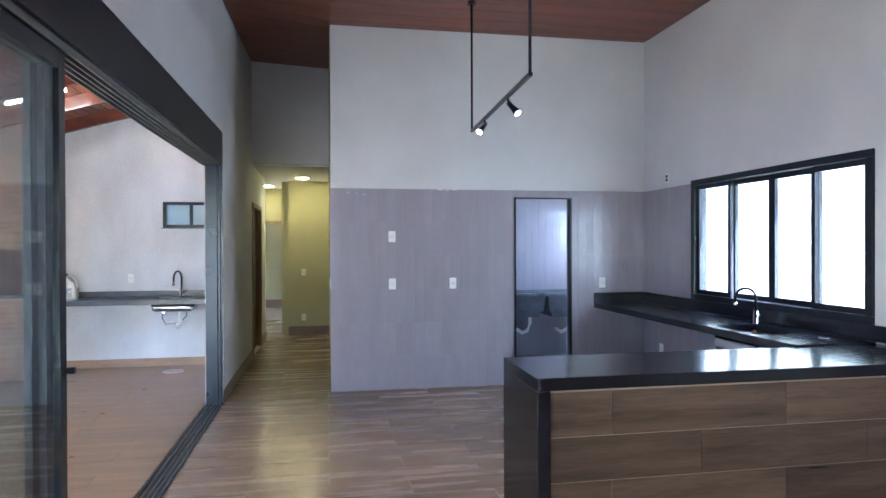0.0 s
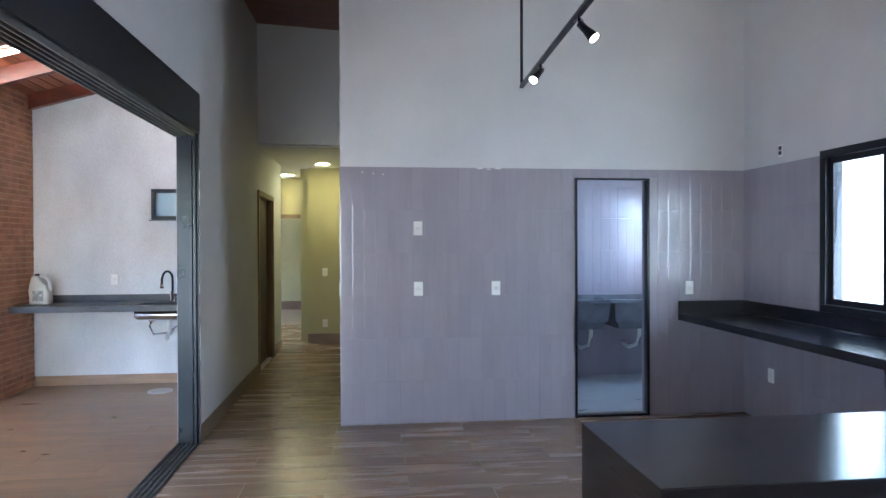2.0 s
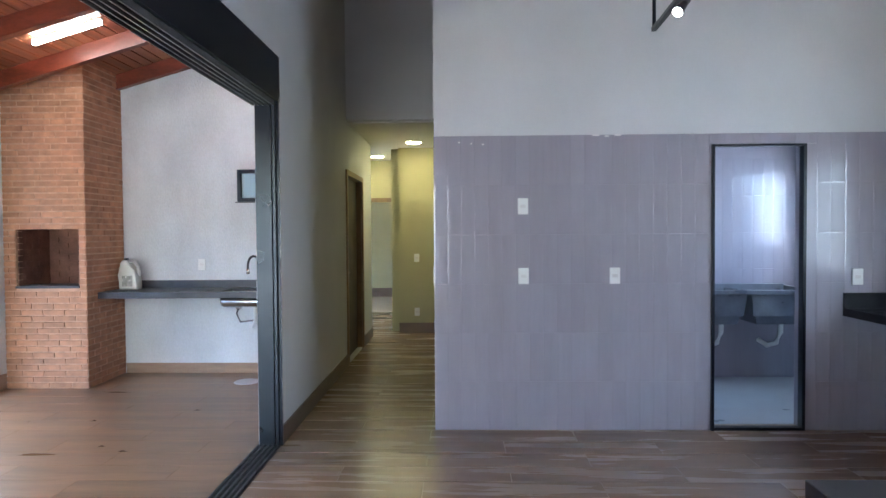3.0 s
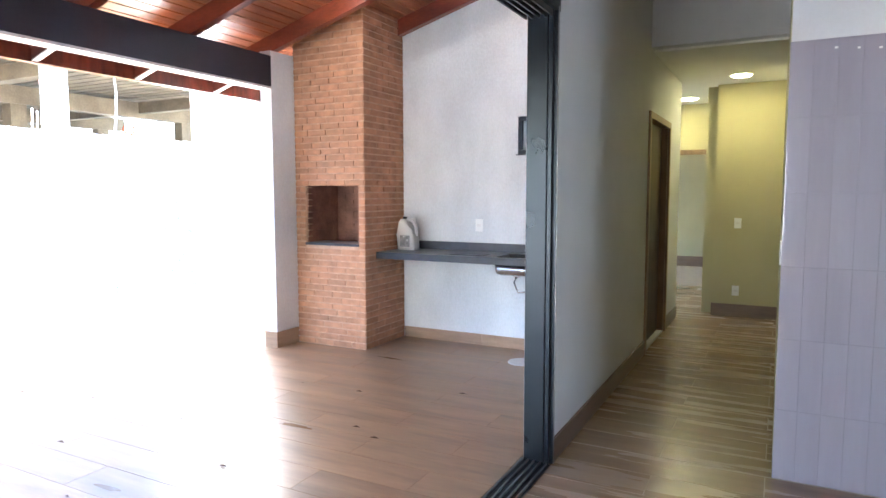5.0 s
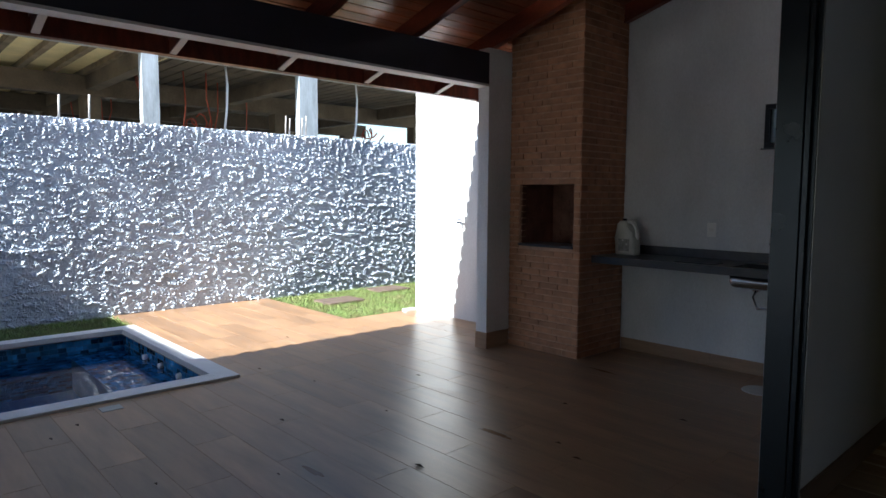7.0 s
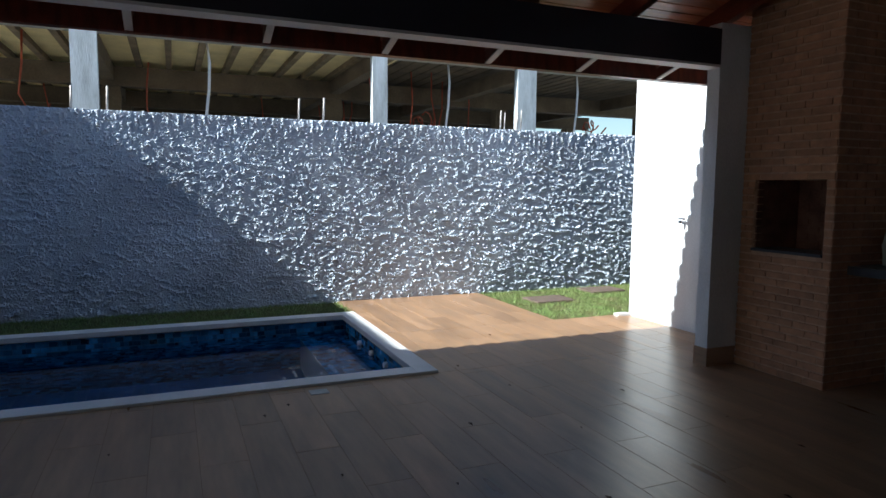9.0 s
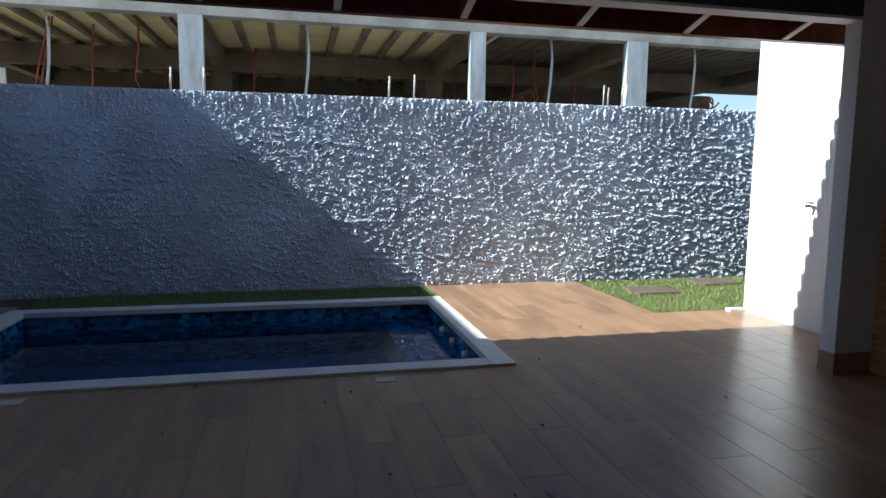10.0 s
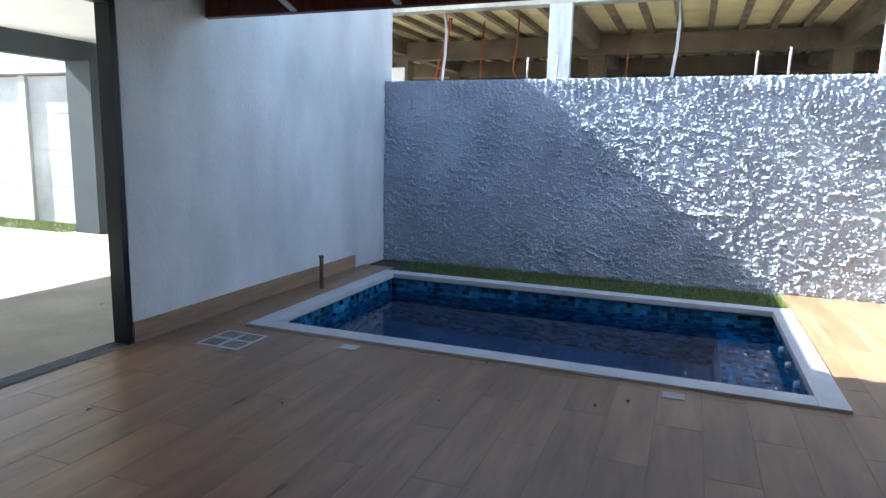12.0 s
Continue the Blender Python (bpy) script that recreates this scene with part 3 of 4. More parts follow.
bm = bmesh.new()
for k in range(10):
    z = OP[2] + 0.024 + k * 0.0585
    top = min(z + 0.050, OP[3] - 0.003)
    if top - z < 0.01:
        break
    y = BF + 0.02 + (0.1 if k % 2 else 0)
    for a, b in ((BF + 0.022, y), (y, y + 0.2), (y + 0.2, BY - 0.202)):
        if b - a > 0.02:
            for x in (OP[0] + 0.005, OP[1] - 0.017):
                box(bm, *rel(x, x + 0.012, a + 0.003, b - 0.003, z, top))
    x = OP[0] + 0.018 - (0.1 if k % 2 else 0)
    while x < OP[1] - 0.02:
        a, b = max(x, OP[0] + 0.018), min(x + 0.2, OP[1] - 0.018)
        if b - a > 0.02:
            box(bm, *rel(a + 0.003, b - 0.003, BY - 0.213, BY - 0.201, z, top))
        x += 0.2
part("lining_bricks", bm, M_FIREBRICK, bbq, "dark brown lining bricks", kind="stuff")

# ---- barbecue counter ----
def slab_with_hole(xs, ys, z0, z1):
    """A slab between xs[0], xs[3] and ys[0], ys[3], with a cut-out in its middle cell."""
    bm = bmesh.new()
    g = {(i, j, k): bm.verts.new((xs[i], ys[j], (z0, z1)[k])) for i in range(4) for j in range(4) for k in range(2)}
    for i in range(3):
        for j in range(3):
            if (i, j) != (1, 1):
                for k in range(2):
                    bm.faces.new([g[i, j, k], g[i + 1, j, k], g[i + 1, j + 1, k], g[i, j + 1, k]])
    for i in range(3):
        for j in (0, 3):
            bm.faces.new([g[i, j, 0], g[i + 1, j, 0], g[i + 1, j, 1], g[i, j, 1]])
            bm.faces.new([g[j, i, 0], g[j, i + 1, 0], g[j, i + 1, 1], g[j, i, 1]])
    for j in (1, 2):
        bm.faces.new([g[1, j, 0], g[2, j, 0], g[2, j, 1], g[1, j, 1]])
        bm.faces.new([g[j, 1, 0], g[j, 2, 0], g[j, 2, 1], g[j, 1, 1]])
    return bm


bc = thing("barbecue_counter", (-2.3, 8.1, 0), "wall-hung grey granite counter with a backsplash and a steel sink", "counter")


def relo(o, *r):
    return (r[0] - o[0], r[1] - o[0], r[2] - o[1], r[3] - o[1], r[4] - o[2], r[5] - o[2])


O = (-2.3, 8.1, 0)
CF = 7.84
SK = (-2.17, -1.70, 7.90, 8.22)
part("worktop", slab_with_hole([v - O[0] for v in (BX1 + 0.002, SK[0], SK[1], WX - 0.165)], [v - O[1] for v in (CF, SK[2], SK[3], BY - 0.002)], 0.843, 0.905), M_GRANITE_GREY, bc, "grey granite worktop")
part("backsplash", boxes(relo(O, BX1 + 0.002, WX - 0.165, BY - 0.022, BY - 0.003, 0.906, 0.985)), M_GRANITE_GREY, bc)
part("cover_plate", boxes(relo(O, -2.62, -2.30, 7.9, 8.06, 0.9055, 0.911)), M_BLACK, bc, "thin dark plate lying flush")


def basin(o, x0, x1, y0, y1, top, deep):
    """A pressed steel bowl: rounded corners, rounded foot, 8 mm walls, open above."""
    bm = bmesh.new()
    x0, x1, y0, y1, top = x0 - o[0], x1 - o[0], y0 - o[1], y1 - o[1], top - o[2]
    rows = ((0.040, deep - 0.008), (0.014, deep - 0.022), (0.008, deep - 0.045), (0.008, 0), (0, 0), (0, deep - 0.045), (0.008, deep - 0.016), (0.040, deep))
    rings = []
    for inset, down in rows:
        r = max(0.02, 0.065 - inset)
        ring = []
        for cx, cy, a0 in ((x1 - inset - r, y1 - inset - r, 0), (x0 + inset + r, y1 - inset - r, 90), (x0 + inset + r, y0 + inset + r, 180), (x1 - inset - r, y0 + inset + r, 270)):
            for k in range(7):
                a = radians(a0 + k * 15)
                ring.append(bm.verts.new((cx + r * math.cos(a), cy + r * math.sin(a), top - down)))
        rings.append(ring)
    for p, q in zip(rings, rings[1:]):
        for k in range(len(p)):
            f = bm.faces.new((p[k], q[k], q[(k + 1) % len(p)], p[(k + 1) % len(p)]))
            f.smooth = True
    bm.faces.new(rings[0])
    bm.faces.new(rings[-1][::-1])
    bmesh.ops.recalc_face_normals(bm, faces=bm.faces)
    return bm


part("sink", basin(O, SK[0] - 0.02, SK[1] + 0.02, SK[2] - 0.02, SK[3] + 0.02, 0.842, 0.095), M_STEEL, bc, "stainless steel sink bowl")
part("drain_pipe", tube(bmesh.new(), [(0.42, -0.02, 0.785), (0.42, -0.02, 0.60), (0.40, -0.0, 0.54), (0.38, 0.04, 0.52), (0.37, 0.1, 0.56), (0.37, 0.24, 0.58)], 0.022, 10), M_WHITE, bc, "white plastic drain pipe")
part("hose", tube(bmesh.new(), [(0.16, 0.24, 0.70), (0.16, 0.16, 0.64), (0.22, 0.1, 0.56), (0.38, 0.1, 0.58), (0.47, 0.12, 0.66), (0.47, 0.1, 0.80)], 0.009, 8), M_STEEL, bc, "thin braided hose")
part("valve", tube(bmesh.new(), [(0.16, 0.256, 0.70), (0.16, 0.21, 0.70)], 0.03, 10), M_CHROME, bc)


def faucet(name, at, size, turn, label, mt=M_BLACK):
    """A single-hole tap: body, gooseneck, spout end, lever."""
    f = thing(name, at, label, "faucet", turn=turn)
    part("body", tube(bmesh.new(), [(0, 0, 0), (0, 0, 0.012), (0, 0, 0.013), (0, 0, 0.11 * size)], [0.03 * size, 0.03 * size, 0.022 * size, 0.022 * size], 14), M_CHROME, f, "chrome tap body")
    h = 0.22 * size
    r = 0.085 * size
    neck = [(0, 0, 0.1 * size), (0, 0, h)] + arc((0, -r, h), r, 0, 180, 14, (0, 1, 0), (0, 0, 1))[1:] + [(0, -2 * r, h - 0.03 * size)]
    part("neck", tube(bmesh.new(), neck, 0.011 * size, 10), mt, f, "dark gooseneck")
    part("spout", tube(bmesh.new(), [(0, -2 * r, h - 0.03 * size), (0, -2 * r, h - 0.075 * size)], 0.016 * size, 12), M_CHROME, f, "chrome spout")
    part("lever", tube(bmesh.new(), [(0.02 * size, 0, 0.07 * size), (0.075 * size, 0, 0.085 * size)], [0.011 * size, 0.006 * size], 8), M_CHROME, f, "chrome lever")
    return f


faucet("faucet", (-1.90, 8.27, 0.905), 1.1, -18, "black gooseneck tap with chrome body on the grey counter")

# bottle
bt = thing("bottle", (-3.205, 8.17, 0.905), "silvery white plastic jug with a moulded handle, on the grey counter", "bottle")
bm = bmesh.new()
JUG = ((-0.092, 0), (0.092, 0), (0.097, 0.03), (0.094, 0.15), (0.062, 0.185), (0.034, 0.235), (0.0, 0.285), (-0.018, 0.303), (-0.060, 0.303), (-0.074, 0.275), (-0.094, 0.225), (-0.100, 0.15), (-0.098, 0.03))
front = [bm.verts.new((x, -0.062, z)) for x, z in JUG]
back = [bm.verts.new((x, 0.062, z)) for x, z in JUG]
faces = [bm.faces.new(front), bm.faces.new(back[::-1])]
rims = [e for f in faces for e in f.edges]
for k in range(len(JUG)):
    k2 = (k + 1) % len(JUG)
    bm.faces.new((front[k], back[k], back[k2], front[k2]))
bmesh.ops.bevel(bm, geom=rims, offset=0.022, segments=4, affect="EDGES", profile=0.5)
for f in bm.faces:
    f.smooth = True
part("body", bm, mat("jug_plastic", (0.60, 0.60, 0.57), 0.22, var=0.05, scale=8), bt, "pale silvery plastic")
part("sticker", boxes((-0.058, 0.050, -0.0635, -0.0625, 0.035, 0.145)), mat("silver_label", (0.60, 0.61, 0.60), 0.25, metal=0.5, var=0.2, scale=30), bt, "crinkled silver sticker")
part("cap", tube(bmesh.new(), [(-0.039, 0, 0.300), (-0.039, 0, 0.322)], 0.022, 14), M_BLACK, bt, "dark screw cap")
part("grip", tube(bmesh.new(), [(-0.012, 0, 0.288), (0.02, 0, 0.296), (0.055, 0, 0.275), (0.080, 0, 0.235), (0.090, 0, 0.19), (0.088, 0, 0.14)], 0.016, 10), M_WHITE, bt, "moulded handle")

# small high window on the barbecue wall
W = thing("veranda_window", (-1.77, BY, 1.975), "small black aluminium sliding window high on the pale wall", "window")
part("frame", boxes((-0.37, 0.37, -0.03, 0.05, -0.169, -0.129), (-0.37, 0.37, -0.03, 0.05, 0.129, 0.168), (-0.37, -0.33, -0.03, 0.05, -0.129, 0.129), (0.33, 0.37, -0.03, 0.05, -0.129, 0.129),
                    (-0.04, 0.0, -0.02, 0.04, -0.129, 0.129), bevel=0.003), M_BLACK, W, "black aluminium frame")
for x0, x1 in ((-0.33, -0.04), (0.0, 0.33)):
    part("pane", boxes((x0, x1, 0.0, 0.005, -0.129, 0.129)), M_FROST, W, "frosted grey pane")
part("sill", boxes((-0.39, 0.39, -0.035, 0.0, -0.18, -0.17)), M_GRANITE_GREY, W)

# ---- kitchen ----
# bar with waterfall end
O = (2.3, 2.87, 0)
bar = thing("breakfast_bar", O, "black granite breakfast bar with a waterfall end and wood-look plank cladding", "breakfast bar")
part("top", boxes(relo(O, 1.0, RX - 0.002, 2.545, 3.175, 0.822, 0.888), bevel=0.003), M_GRANITE, bar, "polished black granite top")
part("waterfall", boxes(relo(O, 1.0, 1.07, 2.545, 3.175, 0, 0.821), bevel=0.003), M_GRANITE, bar, "dark granite waterfall end")
part("body", boxes(relo(O, 1.072, RX - 0.002, 2.63, 3.15, 0, 0.820)), M_JOINT, bar)
bm = bmesh.new()
OYc = 2.63 - 2.87
for k, (z0, z1) in enumerate(((0.560, 0.795), (0.322, 0.557), (0.084, 0.319), (0.0, 0.081))):
    x = 1.075 - (0.68 if k % 2 == 0 else 0.16) - 2.3
    while x < RX - 2.3:
        a, b = max(x, 1.075 - 2.3), min(x + 1.04, RX - 0.003 - 2.3)
        if b > a + 0.02:
            pl = part("plank", boxes((a + 0.002, b - 0.002, OYc - 0.007, OYc - 0.001, z0 + 0.001, z1 - 0.001)), M_PLANK_V, bar)
        x += 1.04
bm.free()

O = (3.25, 4.8, 0)
kc = thing("kitchen_counter", O, "wall-hung black granite kitchen counter with backsplash and undermounted sink", "counter")
KX0 = 2.975
KS = (3.06, 3.42, 3.62, 4.18)
part("worktop", slab_with_hole([v - O[0] for v in (KX0, KS[0], KS[1], RX - 0.013)], [v - O[1] for v in (3.177, KS[2], KS[3], KY - 0.014)], 0.862, 0.902), M_GRANITE, kc, "polished black granite")
part("backsplash", boxes(relo(O, KX0, RX - 0.034, KY - 0.034, KY - 0.014, 0.903, 1.014), relo(O, RX - 0.033, RX - 0.013, 2.4, KY - 0.034, 0.906, 1.014)), M_GRANITE, kc)
part("apron", boxes(relo(O, KX0, KX0 + 0.02, 3.177, KY - 0.014, 0.845, 0.861)), M_GRANITE, kc)
part("sink", basin(O, KS[0] - 0.02, KS[1] + 0.02, KS[2] - 0.02, KS[3] + 0.02, 0.861, 0.16), M_STEEL, kc, "stainless steel sink bowl")
part("drain_pipe", tube(bmesh.new(), [(0, -0.9, 0.70), (0, -0.9, 0.56), (0.05, -0.9, 0.5), (0.12, -0.9, 0.56), (0.33, -0.9, 0.57)], 0.022, 10), M_WHITE, kc, "white plastic drain pipe")
faucet("faucet", (3.46, 4.22, 0.902), 0.97, -105, "black gooseneck kitchen tap with chrome body on the black counter")
tagged(part("counter_outlet", tube(bmesh.new(), [(3.4, 3.4, 0.9025), (3.4, 3.4, 0.907)], [0.04, 0.036], 20), M_STEEL), "small round steel cap on the black counter", "cap")

# kitchen window
W = thing("kitchen_window", (RX, 4.30, 1.612), "black aluminium four-panel sliding window in white daylight", "window")
HW, HH = 1.10, 0.598
part("frame", boxes((-0.02, 0.12, -HW, HW, -HH, -HH + 0.055), (-0.02, 0.12, -HW, HW, HH - 0.055, HH), (-0.02, 0.12, -HW, -HW + 0.06, -HH + 0.055, HH - 0.055),
                    (-0.02, 0.12, HW - 0.06, HW, -HH + 0.055, HH - 0.055), bevel=0.004), M_BLACK, W, "black aluminium frame")
for k, (a, b) in enumerate(((-1.04, -0.50), (-0.53, 0.0), (0.0, 0.53), (0.50, 1.04))):
    x = 0.03 if k in (0, 3) else 0.075
    s = part("sash", boxes((x - 0.016, x + 0.016, a, a + 0.04, -HH + 0.056, HH - 0.056), (x - 0.016, x + 0.016, b - 0.04, b, -HH + 0.056, HH - 0.056),
                           (x - 0.0155, x + 0.0155, a + 0.04, b - 0.04, -HH + 0.056, -HH + 0.10), (x - 0.0155, x + 0.0155, a + 0.04, b - 0.04, HH - 0.10, HH - 0.056)), M_BLACK, W)
    part("pane", boxes((x - 0.003, x + 0.003, a + 0.04, b - 0.04, -HH + 0.10, HH - 0.10)), M_GLASS, s).visible_shadow = False


def plate(at, face_axis, label, sockets=1, w=0.075, h=0.118):
    """A wall plate. face_axis: the way out of the wall."""
    turn = {"-y": 0, "-x": -90, "+x": 90}[face_axis]
    p = thing("wall_socket", at, label, "wall socket", "wall plates", turn)
    part("plate", boxes((-w / 2, w / 2, -0.009, 0, -h / 2, h / 2), bevel=0.003), M_WHITE, p, "white plastic plate")
    for k in range(sockets):
        z = (k - (sockets - 1) / 2) * 0.04
        part("insert", boxes((-0.02, 0.02, -0.0115, -0.009, z - 0.012, z + 0.012), bevel=0.001), M_PALE, p)
    return p


for x, z in ((0.656, 1.66), (0.658, 1.147), (1.327, 1.146), (3.08, 1.13)):
    plate((x, KY - 0.009, z), "-y", "white wall socket plate on mauve tile")
plate((RX - 0.009, 5.99, 0.41), "-x", "white wall socket plate on mauve tile")
plate((-0.44, 11.0, 1.10), "-y", "white switch plate on the hall wall")
plate((-0.44, 11.0, 0.31), "-y", "white socket plate on the hall wall")
plate((-2.535, BY, 1.15), "-y", "white wall socket plate on the pale veranda wall")
plate((-3.27, BY, 1.15), "-y", "white wall socket plate beside the brick")
plate((-0.0, 6.49, 1.15), "-x", "white switch plate at the hall corner")
lb = thing("lamp_outlet", (RX, 5.88, 2.285), "small open electrical wall box with loose wires", "electrical box", turn=-90)
part("box", boxes((-0.03, 0.03, -0.006, 0, -0.05, 0.05), bevel=0.002), M_WHITE, lb)
part("socket", boxes((-0.014, 0.014, -0.014, -0.006, -0.035, -0.005), (-0.014, 0.014, -0.014, -0.006, 0.005, 0.035)), M_BLACK, lb)

for k, (x, z, w) in enumerate(((1.19, 2.176, 0.05), (1.27, 2.170, 0.03), (1.35, 2.176, 0.05), (0.19, 2.135, 0.014), (0.28, 2.125, 0.012), (0.365, 2.118, 0.014))):
    tagged(part("plaster_mark", boxes((x - w / 2, x + w / 2, KY - 0.005, KY - 0.0036, z - 0.006, z + 0.003)), M_PALE), "small pale plaster smear at the top edge of the tiling", "mark", "plaster marks")

# laundry doorway
structure("laundry_door_frame", boxes((2.03, 2.05, KY - 0.02, KY + 0.05, 0, 2.1), (2.69, 2.712, KY - 0.012, KY + 0.05, 0, 2.1), (2.05, 2.69, KY - 0.01, KY + 0.05, 2.085, 2.1),
                                      (2.03, 2.712, KY - 0.01, KY + 0.05, 0, 0.02)), M_BLACK, "slim black aluminium door frame", "door frame")
structure("laundry_jamb", boxes((2.713, 2.79, KY + 0.001, KY + 0.15, 0, 2.1)), M_TILE, "mauve tiled door jamb", "door frame")
O = (2.86, 7.8, 0)
tub = thing("laundry_sink", O, "grey double laundry sink hung on a tiled wall", "laundry sink")
for x0, x1 in ((-0.58, -0.04), (0.0, 0.54)):
    bm = bmesh.new()
    box(bm, x0, x1, -0.22, 0.30, 0.60, 0.90)
    for v in bm.verts:
        if v.co.z < 0.7:
            v.co.x += 0.07 if v.co.x < (x0 + x1) / 2 else -0.07
            v.co.y += 0.06 if v.co.y < 0 else 0
    top = max(bm.faces, key=lambda f: f.calc_center_median().z)
    bmesh.ops.inset_region(bm, faces=[top], thickness=0.035)
    for v in top.verts:
        v.co.z -= 0.22
    part("basin", bm, M_TUB, tub, "grey moulded basin")
part("rim", boxes((-0.62, -0.585, -0.24, 0.31, 0.885, 0.925), (0.545, 0.58, -0.24, 0.31, 0.885, 0.925), (-0.585, 0.545, -0.25, -0.222, 0.885, 0.925), (-0.585, 0.545, 0.301, 0.319, 0.885, 0.94), bevel=0.004), M_TUB, tub)
for x in (-0.22, 0.34):
    part("drain_pipe", tube(bmesh.new(), [(x + 0.03, 0.0, 0.61), (x + 0.03, 0.0, 0.50), (x, 0.02, 0.40), (x - 0.05, 0.1, 0.36), (x - 0.09, 0.2, 0.40)], 0.022, 10), M_WHITE, tub, "white plastic drain pipe")
for x in (2.12, 2.56):
    tagged(part("tap_outlet", tube(bmesh.new(), [(x, 8.12, 1.15), (x, 8.09, 1.15)], 0.018, 10), M_BLACK), "small dark tap outlet on the laundry wall", "tap", "laundry taps")

# ---- hall ----
hd = thing("hall_door", (WX - 0.08, 9.27, 0), "dark brown wooden door with a lighter wooden frame", "door")
part("casing", boxes((0.08, 0.1, -0.59, -0.53, 0, 2.17), (0.08, 0.1, 0.53, 0.59, 0, 2.17), (0.08, 0.1, -0.53, 0.53, 2.11, 2.17), (-0.08, 0.08, -0.53, -0.50, 0, 2.15), (-0.08, 0.08, 0.50, 0.53, 0, 2.15),
                     (-0.08, 0.08, -0.5, 0.5, 2.11, 2.15)), M_TRIMWOOD, hd, "brown wooden casing")
part("leaf", boxes((-0.02, 0.02, -0.5, 0.5, 0.008, 2.108)), M_DARKDOOR, hd, "dark brown door leaf")
part("handle", tube(bmesh.new(), [(0.02, -0.42, 1.02), (0.06, -0.42, 1.02), (0.065, -0.32, 1.02)], 0.01, 8), M_CHROME, hd)
structure("door_threshold", boxes((WX - 0.16, WX - 0.002, 8.77, 9.77, 0.0, 0.012)), M_MARBLE, "pale stone door threshold", "threshold")
tagged(part("lintel_trim", boxes((-3.2, -0.82, 12.575, 12.6, 1.99, 2.06)), M_TRIMWOOD), "light wooden trim under the far lintel", "trim", kind="structure")
for x, y, watts in ((-0.43, 10.43, 0.019), (-1.13, 12.0, 0.012)):
    dl = thing("downlight", (x, y, 2.70), "round recessed warm white ceiling light", "downlight", "hall downlights")
    part("ring", tube(bmesh.new(), [(0, 0, -0.008), (0, 0, 0)], [0.115, 0.12], 28), M_WHITE, dl)
    part("diffuser", tube(bmesh.new(), [(0, 0, -0.012), (0, 0, -0.009)], [0.095, 0.1], 28), M_WARM, dl, "glowing warm diffuser")
    lamp("downlight_lamp", "AREA", watts, pose(x, y, 2.67), (1.0, 0.84, 0.10), size=0.2)

# ---- track light ----
tl = thing("track_light", (1.3035, 4.479, 2.668), "black hanging track bar with two small spotlights on thin rods", "track light", turn=-2.45)
part("bar", boxes((-0.014, 0.014, -1.05, 1.05, -0.012, 0.012), bevel=0.002), M_BLACK, tl, "black track bar")
for y in (-1.037, 1.037):
    part("rod", tube(bmesh.new(), [(0, y, 0.012), (0, y, 1.24)], 0.011, 8), M_BLACK, tl)
    part("canopy", tube(bmesh.new(), [(0, y, 1.22), (0, y, 1.247)], 0.04, 16), M_BLACK, tl)
for y, d in ((0.42, Vector((-0.55, -0.5, -0.67))), (-0.43, Vector((0.5, -0.45, -0.75)))):
    d = d.normalized()
    top = Vector((0.004, y, -0.05))
    steps = [(0, 0.019), (0.05, 0.020), (0.075, 0.024), (0.10, 0.028), (0.115, 0.030)]
    hd_ = part("spotlight", tube(bmesh.new(), [top + d * a for a, r in steps], [r for a, r in steps], 18), M_BLACK, tl, "small black bell-shaped spotlight head")
    part("stem", tube(bmesh.new(), [(0, y, -0.012), (0.004, y, -0.055)], 0.008, 8), M_BLACK, tl)
    part("bracket", tube(bmesh.new(), arc((0, y, -0.045), 0.022, 0, 180, 8, (1, 0, 0), (0, 0, 1)), 0.0035, 6), M_CHROME, tl, "small chrome wire bracket")
    part("bulb", tube(bmesh.new(), [top + d * 0.1155, top + d * 0.118], 0.024, 18), M_LED, hd_, "glowing bulb face")
    w = pose(1.3035, 4.479, 2.668, 0, 0, -2.45) @ (top + d * 0.15)
    lamp("spot_lamp", "SPOT", 1.6, look(w, w + d), (1, 0.93, 0.85), radius=0.03, spot=radians(80))

# linear lamp on the veranda ceiling
ll = thing("linear_lamp", (0, 0, 0), "short white glowing tube lamp fixed to the red-brown ceiling boards", "linear lamp")
part("housing", slope_box(bmesh.new(), -3.40, -2.80, 7.000, 7.020, 0.128, 0.151), M_WHITE, ll)
part("diffuser", slope_box(bmesh.new(), -3.39, -2.81, 6.992, 7.028, 0.098, 0.127), M_LED, ll, "glowing white diffuser")

# ---- deck small things ----
for x, y in ((-4.655, 4.27), (-4.655, 2.04)):
    c = tagged(part("skimmer_cover", boxes((x - 0.05, x + 0.05, y - 0.065, y + 0.065, 0.0, 0.006), bevel=0.002), M_SLAB), "small white plastic cover plate in the deck", "cover plate", "deck covers")
gr = thing("drain_grate", (-4.45, 1.165, 0), "square white floor drain grate in the plank deck", "drain grate")
part("plate", boxes((-0.185, 0.185, -0.185, 0.185, 0.0, 0.004)), M_MARBLE, gr)
bm = bmesh.new()
for a in (-1, 1):
    for b in (-1, 1):
        for k in range(6):
            u, v = (a * 0.088, b * 0.088)
            if a * b > 0:
                box(bm, u - 0.072, u + 0.072, v - 0.066 + k * 0.025, v - 0.054 + k * 0.025, 0.0042, 0.006)
            else:
                box(bm, u - 0.066 + k * 0.025, u - 0.054 + k * 0.025, v - 0.072, v + 0.072, 0.0042, 0.006)
part("slot", bm, M_BLACK, gr, "dark slots")
